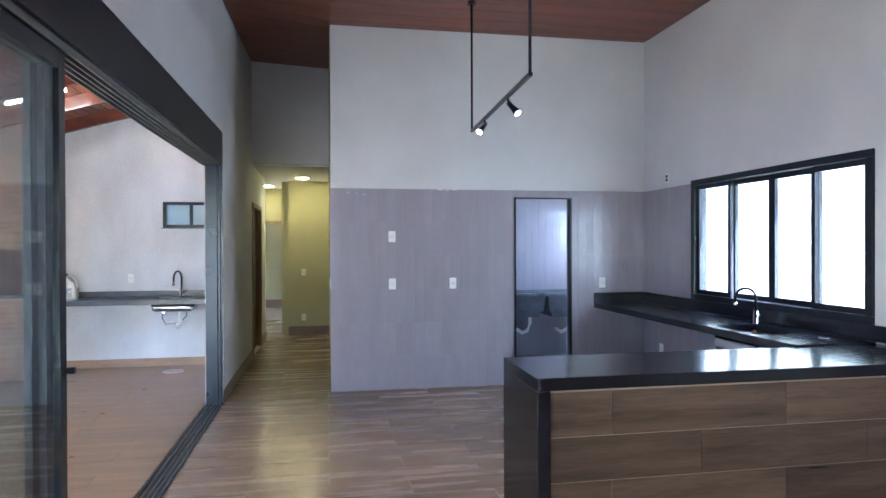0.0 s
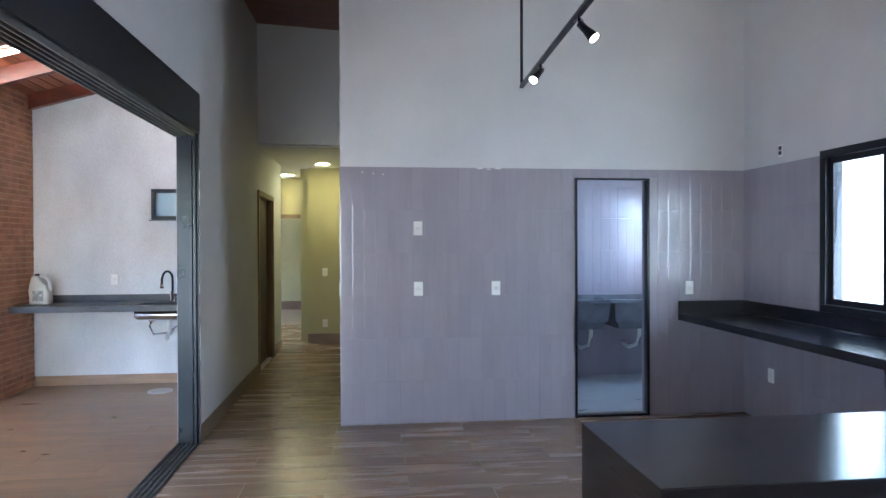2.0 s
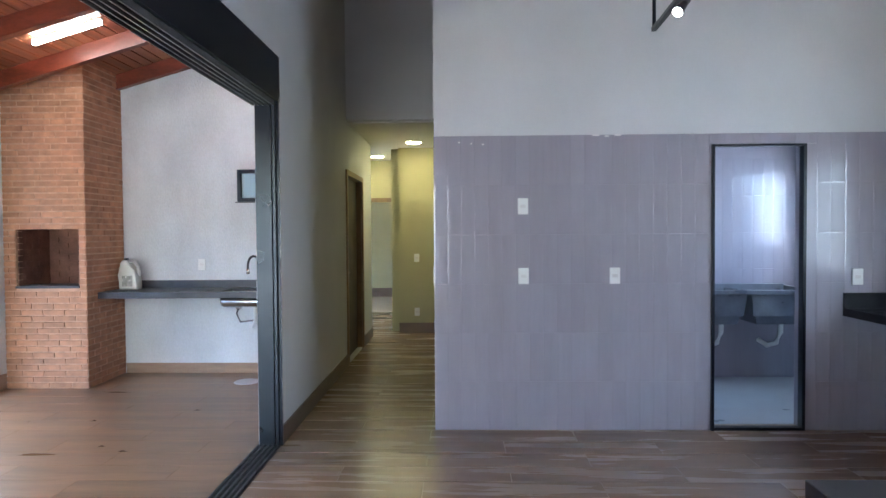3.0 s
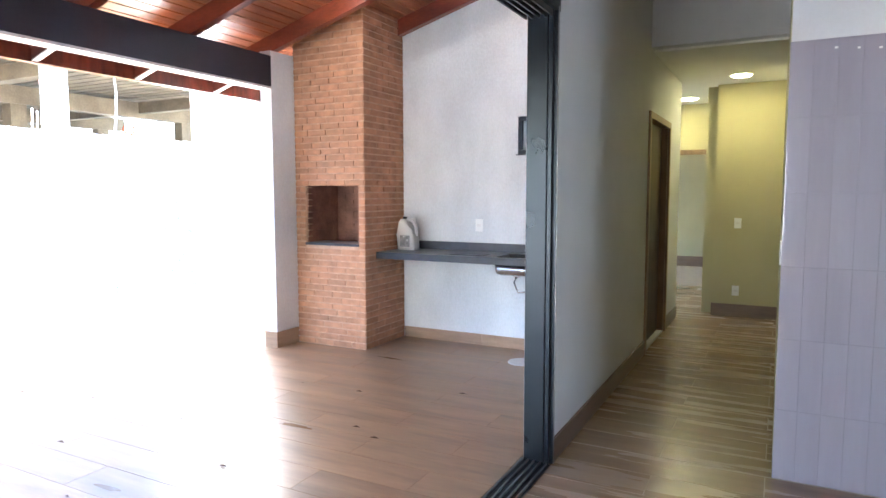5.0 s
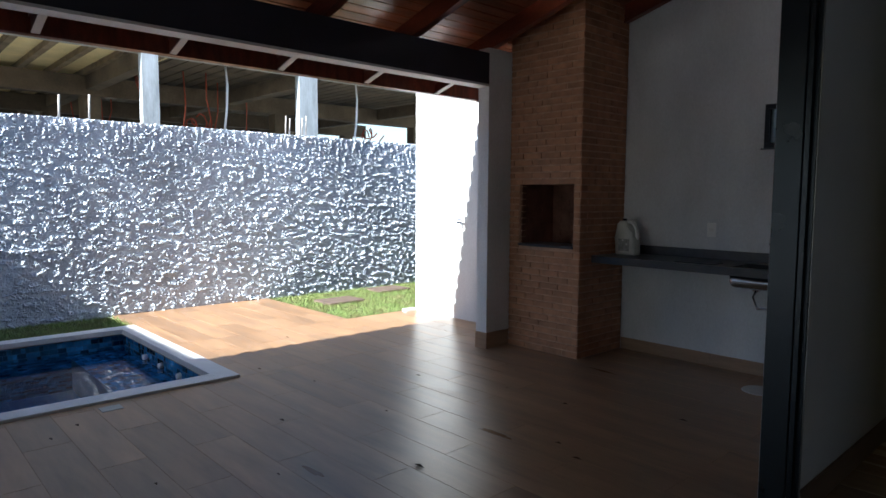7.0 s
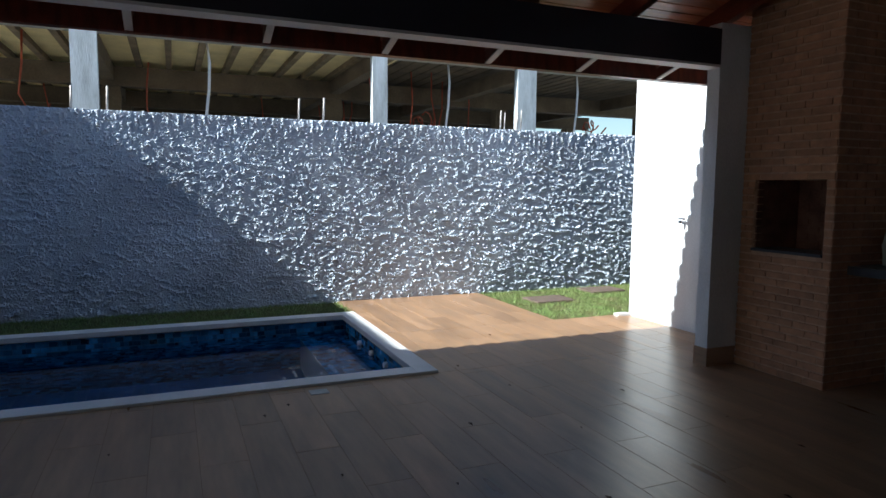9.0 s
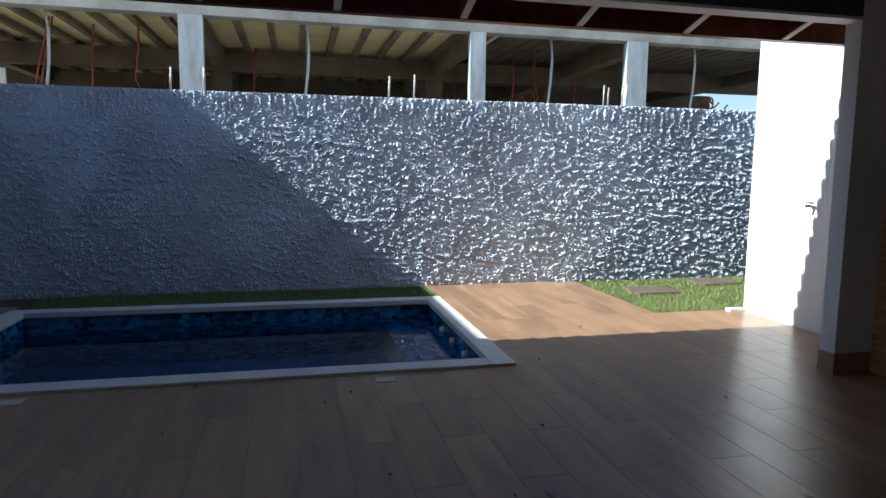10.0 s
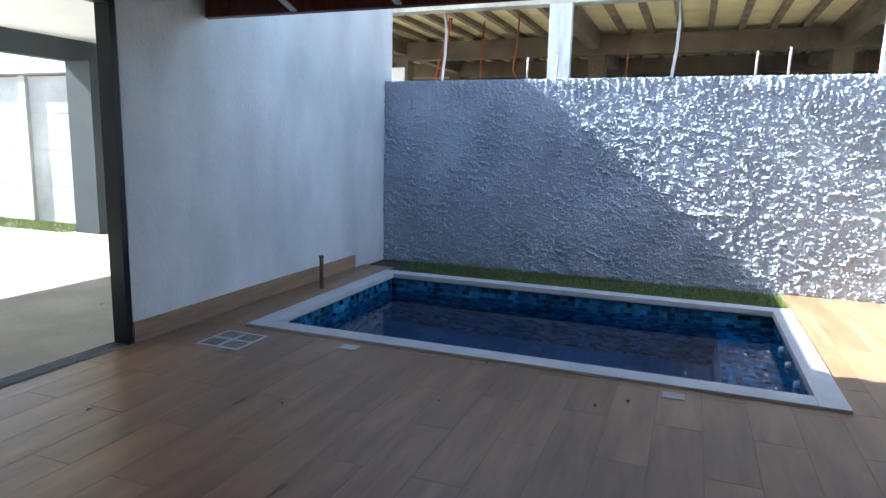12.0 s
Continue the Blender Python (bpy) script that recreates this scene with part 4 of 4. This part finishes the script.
tagged(part("floor_cap", tube(bmesh.new(), [(-1.93, 7.93, 0), (-1.93, 7.93, 0.008)], [0.125, 0.12], 28), M_MARBLE), "round pale cover on the veranda floor", "floor cover")
tagged(part("pipe_stub", tube(bmesh.new(), [(-6.225, 0.835, 0), (-6.225, 0.835, 0.30), (-6.225, 0.835, 0.335), (-6.225, 0.835, 0.345)], [0.02, 0.02, 0.027, 0.018], 12), M_FORMWOOD), "short brown upright pipe beside the pool", "pipe")
wt = thing("wall_tap", (-5.33, 8.184, 1.12), "small chrome tap on the white sunlit wall", "tap")
part("body", tube(bmesh.new(), [(0, 0, 0), (0, -0.09, 0)], 0.014, 8), M_CHROME, wt)
part("lever", tube(bmesh.new(), [(-0.04, -0.06, 0.03), (0.05, -0.06, 0.03)], 0.01, 8), M_CHROME, wt)
rng = random.Random(3)
leaf_spots = [(-5.2, -0.62), (-5.35, -0.95), (-4.8, -0.55), (-4.45, 4.02), (-2.3, 6.0), (-3.0, 4.6), (-3.4, 5.6), (-2.0, 6.9), (-4.3, 5.6), (-3.6, 2.2), (-2.6, 5.2), (-3.1, 1.3), (-3.9, 6.3), (-4.3, 3.85), (-4.9, 5.45), (-3.3, 4.1), (-2.9, 3.3), (-2.1, 5.9), (-1.9, 4.6), (-3.7, 5.0), (-2.7, 6.6), (-4.0, 3.0), (-5.8, 6.2)]
for x, y in leaf_spots:
    bm = bmesh.new()
    s = rng.uniform(0.012, 0.028)
    vs = [bm.verts.new((x + s * a, y + s * b, z)) for a, b, z in ((-1.4, 0, 0.003), (-0.3, 0.6, 0.009), (1.2, 0.2, 0.004), (0.2, -0.5, 0.01))]
    bm.faces.new(vs)
    bmesh.ops.solidify(bm, geom=bm.faces[:], thickness=0.001)
    tagged(part("dry_leaf", bm, M_LEAF), "small dry brown leaf on the plank floor", "leaf", "fallen leaves")

# ---- front porch seen through the side opening ----
structure("side_door_jamb", boxes((-4.085, -4.035, SY - 0.13, SY + 0.0, 0, 2.42), (-4.03, WX - 0.17, SY - 0.13, SY, 2.36, 2.42)), M_BLACK,
          "black aluminium side door frame", "door frame")
structure("side_door_track", boxes((-4.03, WX - 0.17, SY - 0.13, SY, -0.03, 0.004), *[(-4.03, WX - 0.17, SY - 0.125 + k * 0.035, SY - 0.118 + k * 0.035, 0.0045, 0.014) for k in range(4)]), M_RAIL,
          "grey aluminium floor track of the side door", "door track")
structure("porch_ceiling", boxes((-8.6, WX - 0.16, -4.75, SY - 0.15, 2.95, 3.05)), M_CEIL, "white porch ceiling", "ceiling")
structure("porch_beam", boxes((-8.6, WX - 0.16, -4.95, -4.75, 2.62, 3.05)), M_PORCH, "dark painted porch beam", "beam")
structure("porch_column", boxes((-8.45, -8.08, -4.85, -4.35, -0.03, 2.62)), M_PORCH, "dark grey painted porch column", "column")
fence = structure("wall_precast", boxes((-8.86, -8.78, -16, -0.3, -0.03, 2.46)), M_SLAB, "weathered pale precast concrete panel wall in the sun")
for i in range(11):
    y = -5.96 + 1.47 * (i - 6.5)
    part("fence_post", boxes((-8.78, -8.70, y - 0.08, y + 0.08, -0.03, 2.5)), M_SLAB, fence)
    for k in range(4):
        part("fence_panel", boxes((-8.78, -8.76, y + 0.085, y + 1.385, -0.02 + k * 0.63, 0.60 + k * 0.63)), M_SLAB, fence)
structure("fence_coping", boxes((-8.90, -8.68, -16, -0.3, 2.501, 2.54)), M_STONE, "dark weathered coping on the precast wall", "coping")
structure("wall_front", boxes((-9, 6, -16.2, -16, -0.03, 2.5)), M_SLAB, "pale boundary wall")
grass("front_grass", [(-8.68, -7.9, -14, -4.9)], 22000, "strip of green grass along the precast wall")

# ---- unfinished concrete building beyond the garden wall ----
cb = thing("unfinished_building", (-10.5, 6, 0), "unfinished concrete frame building with raw columns, slabs and hanging orange conduit", "building")


def rb(x0, x1, y0, y1, z0, z1):
    return (x0 + 10.5, x1 + 10.5, y0 - 6, y1 - 6, z0, z1)


BXN, BYE = -10.5, 15.4
for y0, y1 in ((-2.0, -1.68), (2.12, 2.45), (6.41, 6.66), (9.1, 9.48), (13.2, 13.5)):
    part("column", boxes(rb(BXN - 0.14, BXN, y0, y1, -0.03, 3.57)), M_COLUMN, cb, "raw grey concrete column")
part("edge_beam", boxes(rb(BXN - 0.25, BXN, -7.5, BYE, 3.572, 3.72)), M_CONCRETE, cb, "raw grey concrete edge beam")
part("slab", boxes(rb(BXN - 14, BXN - 0.001, -7.5, 7.2, 3.74, 3.95)), M_SLABSOFFIT, cb, "yellowish slab soffit")
part("slab", boxes(rb(BXN - 14, BXN - 0.001, 7.2, BYE, 3.76, 3.95)), M_CONCRETE_IN, cb, "brownish slab soffit, colour darkened for shade")
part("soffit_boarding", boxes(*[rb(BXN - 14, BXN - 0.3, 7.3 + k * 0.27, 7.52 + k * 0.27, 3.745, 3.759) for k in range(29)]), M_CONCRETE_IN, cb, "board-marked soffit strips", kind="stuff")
for i in range(45):
    y = -7.4 + i * 0.51
    if y < 7.2:
        part("joist", boxes(rb(BXN - 21.0, BXN - 0.26, y, y + 0.10, 3.64, 3.739)), M_FORMWOOD, cb)
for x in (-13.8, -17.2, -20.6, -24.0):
    part("cross_beam", boxes(rb(x - 0.3, x, -7.5, BYE, 3.28, 3.64)), M_CONCRETE_IN, cb, "concrete beam, colour darkened for shade")
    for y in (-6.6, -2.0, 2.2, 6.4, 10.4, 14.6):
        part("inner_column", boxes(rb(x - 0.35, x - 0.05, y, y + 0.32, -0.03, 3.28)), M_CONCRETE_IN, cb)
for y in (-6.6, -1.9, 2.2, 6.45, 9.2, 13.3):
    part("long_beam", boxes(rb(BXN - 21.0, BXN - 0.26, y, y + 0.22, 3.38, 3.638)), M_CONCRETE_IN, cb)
part("lower_slab", boxes(rb(BXN - 14, BXN - 0.3, -7.5, BYE, -0.03, 0.3)), M_CONCRETE, cb)
part("back_shutter", boxes(*[rb(-24.5, -24.45, -7.5, 7.0, 0.3 + k * 0.12, 0.41 + k * 0.12) for k in range(28)]), M_SLABSOFFIT, cb, "yellowish corrugated sheeting")
rng = random.Random(7)
for i in range(26):
    x, y = rng.uniform(-19, -11.5), rng.uniform(-7, 11)
    L_ = rng.uniform(1.2, 2.6)
    pts = [(x + 10.5 + rng.uniform(-0.05, 0.05) * k, y - 6 + rng.uniform(-0.05, 0.05) * k, 3.7 - L_ * k / 4) for k in range(5)]
    part("conduit", tube(bmesh.new(), pts, 0.015, 6), M_ORANGE, cb, "hanging orange conduit")
for x, y, z in ((-13.6, 8.3, 2.75), (-12.6, 11.9, 2.7)):
    for k in range(3):
        a, r = rng.uniform(0, 6), rng.uniform(0.08, 0.2)
        pts = [(x + 10.5 + 0.08 * j, y - 6 + r * math.cos(a + j * 0.8) + 0.05 * k, z + r * 1.1 * math.sin(a + j * 0.8) + 0.02 * j) for j in range(8)]
        part("conduit_coil", tube(bmesh.new(), pts, 0.016, 6), M_ORANGE, cb, "tangled loops of orange conduit")
for x, y, q in ((-11.6, 9.6, 0.5), (-11.4, 0.2, -0.4), (-12.5, 6.9, 0.45)):
    for k in range(2):
        pts = [(x + 10.5, y - 6 + 0.04 * k + q * j / 4 * (1 - 0.15 * k), 3.62 - 0.4 * j) for j in range(5)]
        part("conduit", tube(bmesh.new(), pts, 0.014, 6), M_ORANGE, cb, "hanging orange conduit")
for y in (0.3, 3.9, 7.9, 10.6):
    pts = [(-10.9 + 10.5, y - 6 + 0.04 * math.sin(k * 1.3), 3.7 - 0.4 * k) for k in range(5)]
    part("white_conduit", tube(bmesh.new(), pts, 0.022, 6), M_PALE, cb, "hanging pale conduit")
for y in (2.75, 5.55, 5.9, 8.75, 8.82, 9.05, 9.12, 3.15):
    tagged(part("rebar_starter", tube(bmesh.new(), [(GX - 0.08, y * 0.865, 2.25), (GX - 0.08, y * 0.865 + 0.01, 2.52 + 0.05 * math.sin(y * 9))], 0.012, 6), M_REBAR),
           "upright steel starter bar on top of the garden wall", "rebar", "starter bars")

# ---- unseen white wall added as backdrop outside the kitchen window ----
structure("wall_neighbour", boxes((5.4, 5.55, -6, 16, -0.03, 2.6)), M_YARDWALL, "white painted wall added outside the kitchen window")


# ---- tiles and planks ----
def plank_mesh(cache, w, d, material, t=0.006, b=0.0015, name="floor_tile"):
    key = (round(w, 3), round(d, 3), name, material.name)
    if key not in cache:
        verts = [(0, 0, 0), (w, 0, 0), (w, d, 0), (0, d, 0), (b, b, t), (w - b, b, t), (w - b, d - b, t), (b, d - b, t)]
        me = bpy.data.meshes.new(name)
        me.from_pydata(verts, [], [(4, 5, 6, 7), (0, 1, 5, 4), (1, 2, 6, 5), (2, 3, 7, 6), (3, 0, 4, 7)])
        me.materials.append(material)
        cache[key] = me
    return cache[key]


CACHE = {}
TD, TL, GAP = 0.2453, 1.04, 0.003


def tile_field(parent, material, x0, x1, y0, y1, z=-0.006, gap=GAP):
    k = math.floor((y0 - 5.41) / TD)
    while 5.41 + k * TD < y1 - 0.01:
        a, b = max(y0, 5.41 + k * TD), min(y1, 5.41 + (k + 1) * TD)
        if b - a > 0.01:
            s = 0.49 if k % 2 == 0 else -0.03
            i = math.floor((x0 - s) / TL)
            while s + i * TL < x1 - 0.01:
                u, v = max(x0, s + i * TL), min(x1, s + (i + 1) * TL)
                if v - u > 0.015:
                    piece("floor_tile", plank_mesh(CACHE, v - u - gap, b - a - gap, material, b=gap / 2), parent, pose(u + gap / 2, a + gap / 2, z))
                i += 1
        k += 1


tile_field(floor_in, M_PLANK, WX, RX, -4.0, KY)
tile_field(floor_in, M_PLANK, WX, 0.0, KY, 10.7)
tile_field(floor_in, M_PLANK, -3.0, 0.0, 10.7, 13.5)
tile_field(floor_out, M_PLANK_OUT, PX1 + 0.001, WX - 0.17, SY, BY, gap=0.0018)
tile_field(floor_out, M_PLANK_OUT, -6.22, PX1, PY1, 8.184, gap=0.0018)
tile_field(floor_out, M_PLANK_OUT, GX, -6.22, PY1, 7.21, gap=0.0018)
tile_field(floor_out, M_PLANK_OUT, GX + 0.55, PX1, SY, PY0, gap=0.0018)


# glazed wall tiles with cushioned edges
def wall_tile_mesh(w, h, material):
    key = (round(w, 3), round(h, 3), "wall_tile")
    if key not in CACHE:
        rows = ((0, 0.0008), (0.0006, 0.0021), (0.009, 0.0024))
        verts, faces = [], []
        for b, t in rows:
            verts += [(b, -t, b), (w - b, -t, b), (w - b, -t, h - b), (b, -t, h - b)]
        for r in (0, 4):
            for j in range(4):
                faces.append((r + j, r + (j + 1) % 4, r + 4 + (j + 1) % 4, r + 4 + j))
        faces.append((8, 9, 10, 11))
        me = bpy.data.meshes.new("wall_tile")
        me.from_pydata(verts, [], faces)
        me.materials.append(material)
        me.materials.append(M_TILE_RIM)
        me.polygons.foreach_set("material_index", [1] * 8 + [0])
        CACHE[key] = me
    return CACHE[key]


TW, TH, TOP = 0.1007, 0.3632, 2.179


def wall_tiles(parent, u0, u1, z0, z1, place, skip=()):
    n = 0
    i = 0
    while u0 + i * TW < u1 - 0.01:
        a, b = u0 + i * TW, min(u1, u0 + (i + 1) * TW)
        for k in range(6):
            za, zb = max(z0, k * TH), min(z1, (k + 1) * TH)
            mid = (za + zb) / 2
            for (p, q, r, s) in skip:
                if a + 0.01 > p - 0.0 and b - 0.01 < q + 0.0 and r < mid < s:
                    break
            else:
                if zb - za > 0.02:
                    piece("wall_tile", wall_tile_mesh(b - a - 0.0003, zb - za - 0.0003, M_TILE), parent, place(a, za))
                    n += 1
        i += 1
    return n


tiles_a = structure("wall_tiling_kitchen", boxes((0.0, 2.03, KY, KY + 0.0035, 0, TOP), (2.79, RX, KY, KY + 0.0035, 0, TOP), (2.03, 2.79, KY, KY + 0.0035, 2.102, TOP)), M_GROUT,
                    "glossy mauve vertical wall tiles with soft edges", "wall tiling")
tiles_b = structure("wall_tiling_window", boxes((RX - 0.0035, RX, 1.6, KY - 0.001, 0, 1.014), (RX - 0.0035, RX, 5.401, KY - 0.001, 1.0145, TOP)), M_GROUT,
                    "glossy mauve vertical wall tiles beside the window", "wall tiling")
wall_tiles(tiles_a, 0.0, 2.03, 0, TOP, lambda u, z: pose(u, KY, z))
wall_tiles(tiles_a, 2.79, RX, 0, TOP, lambda u, z: pose(u, KY, z))
wall_tiles(tiles_a, 2.03, 2.79, 2.102, TOP, lambda u, z: pose(u, KY, z))
wall_tiles(tiles_b, RX - KY, RX - 5.401, 0, TOP, lambda u, z: pose(RX - 0.0035, RX - u, z, 0, 0, -90))
wall_tiles(tiles_b, RX - 5.401, RX - 3.2, 0, 1.014, lambda u, z: pose(RX - 0.0035, RX - u, z, 0, 0, -90))


wall_tiles(laundry_wall, 2.2, 3.6, 0.94, TOP, lambda u, z: pose(u, 8.12, z))

# bricks of the barbecue: front face first, then the side
def brick_mesh(l, h, d, material):
    key = (round(l, 3), round(h, 3), round(d, 3), "brick")
    if key not in CACHE:
        b = 0.003
        verts = [(0, d, 0), (l, d, 0), (l, d, h), (0, d, h), (b, 0, b), (l - b, 0, b), (l - b, 0, h - b), (b, 0, h - b)]
        me = bpy.data.meshes.new("brick")
        me.from_pydata(verts, [], [(4, 5, 6, 7), (0, 1, 5, 4), (1, 2, 6, 5), (2, 3, 7, 6), (3, 0, 4, 7)])
        me.materials.append(material)
        CACHE[key] = me
    return CACHE[key]


BH, BL = 0.0585, 0.212
rng = random.Random(21)
count = 0
for k in range(57):
    z = k * BH
    x = BX0 - (BL / 2 if k % 2 else 0) - rng.choice((0, 0.05))
    while x < BX1 - 0.004:
        a, b = max(BX0, x), min(BX1, x + BL)
        hole = OP[2] - 0.02 < z + BH / 2 < OP[3] + 0.005
        spans = [(a, b)]
        if hole:
            spans = [(a, min(b, OP[0])), (max(a, OP[1]), b)]
        for s, e in spans:
            if e - s > 0.02:
                zt = min(z + BH, 3.35)
                ob = piece("brick", brick_mesh(e - s - 0.005, BH - 0.010, 0.02, M_BRICK), bbq, pose(s + 0.0025 - OXB, BF + rng.uniform(-0.0025, 0.002) - OYB, z + 0.005))
                count += 1
        x += BL
verts, faces = [], []
for k in range(57):
    z = k * BH
    y = BF - (BL / 2 if k % 2 else 0)
    while y < BY - 0.02:
        a, b = max(BF + 0.001, y), min(BY - 0.005, y + BL)
        if b - a > 0.02:
            o = BX1 + rng.uniform(-0.002, 0.0015)
            q = 0.003
            n = len(verts)
            a2, b2, z0, z1 = a + 0.0035, b - 0.0035, z + 0.004, z + BH - 0.004
            for (xx, e) in ((BX1 - 0.02, 0), (o, q)):
                verts += [(xx - OXB, a2 + e - OYB, z0 + e), (xx - OXB, b2 - e - OYB, z0 + e), (xx - OXB, b2 - e - OYB, z1 - e), (xx - OXB, a2 + e - OYB, z1 - e)]
            faces += [(n + 4, n + 5, n + 6, n + 7), (n, n + 1, n + 5, n + 4), (n + 1, n + 2, n + 6, n + 5), (n + 2, n + 3, n + 7, n + 6), (n + 3, n, n + 4, n + 7)]
        y += BL
me = bpy.data.meshes.new("side_bricks")
me.from_pydata(verts, [], faces)
me.materials.append(M_BRICK_STUFF)
sb = new("side_bricks", me)
sb.parent = bbq
tagged(sb, "orange brick side courses", kind="stuff")
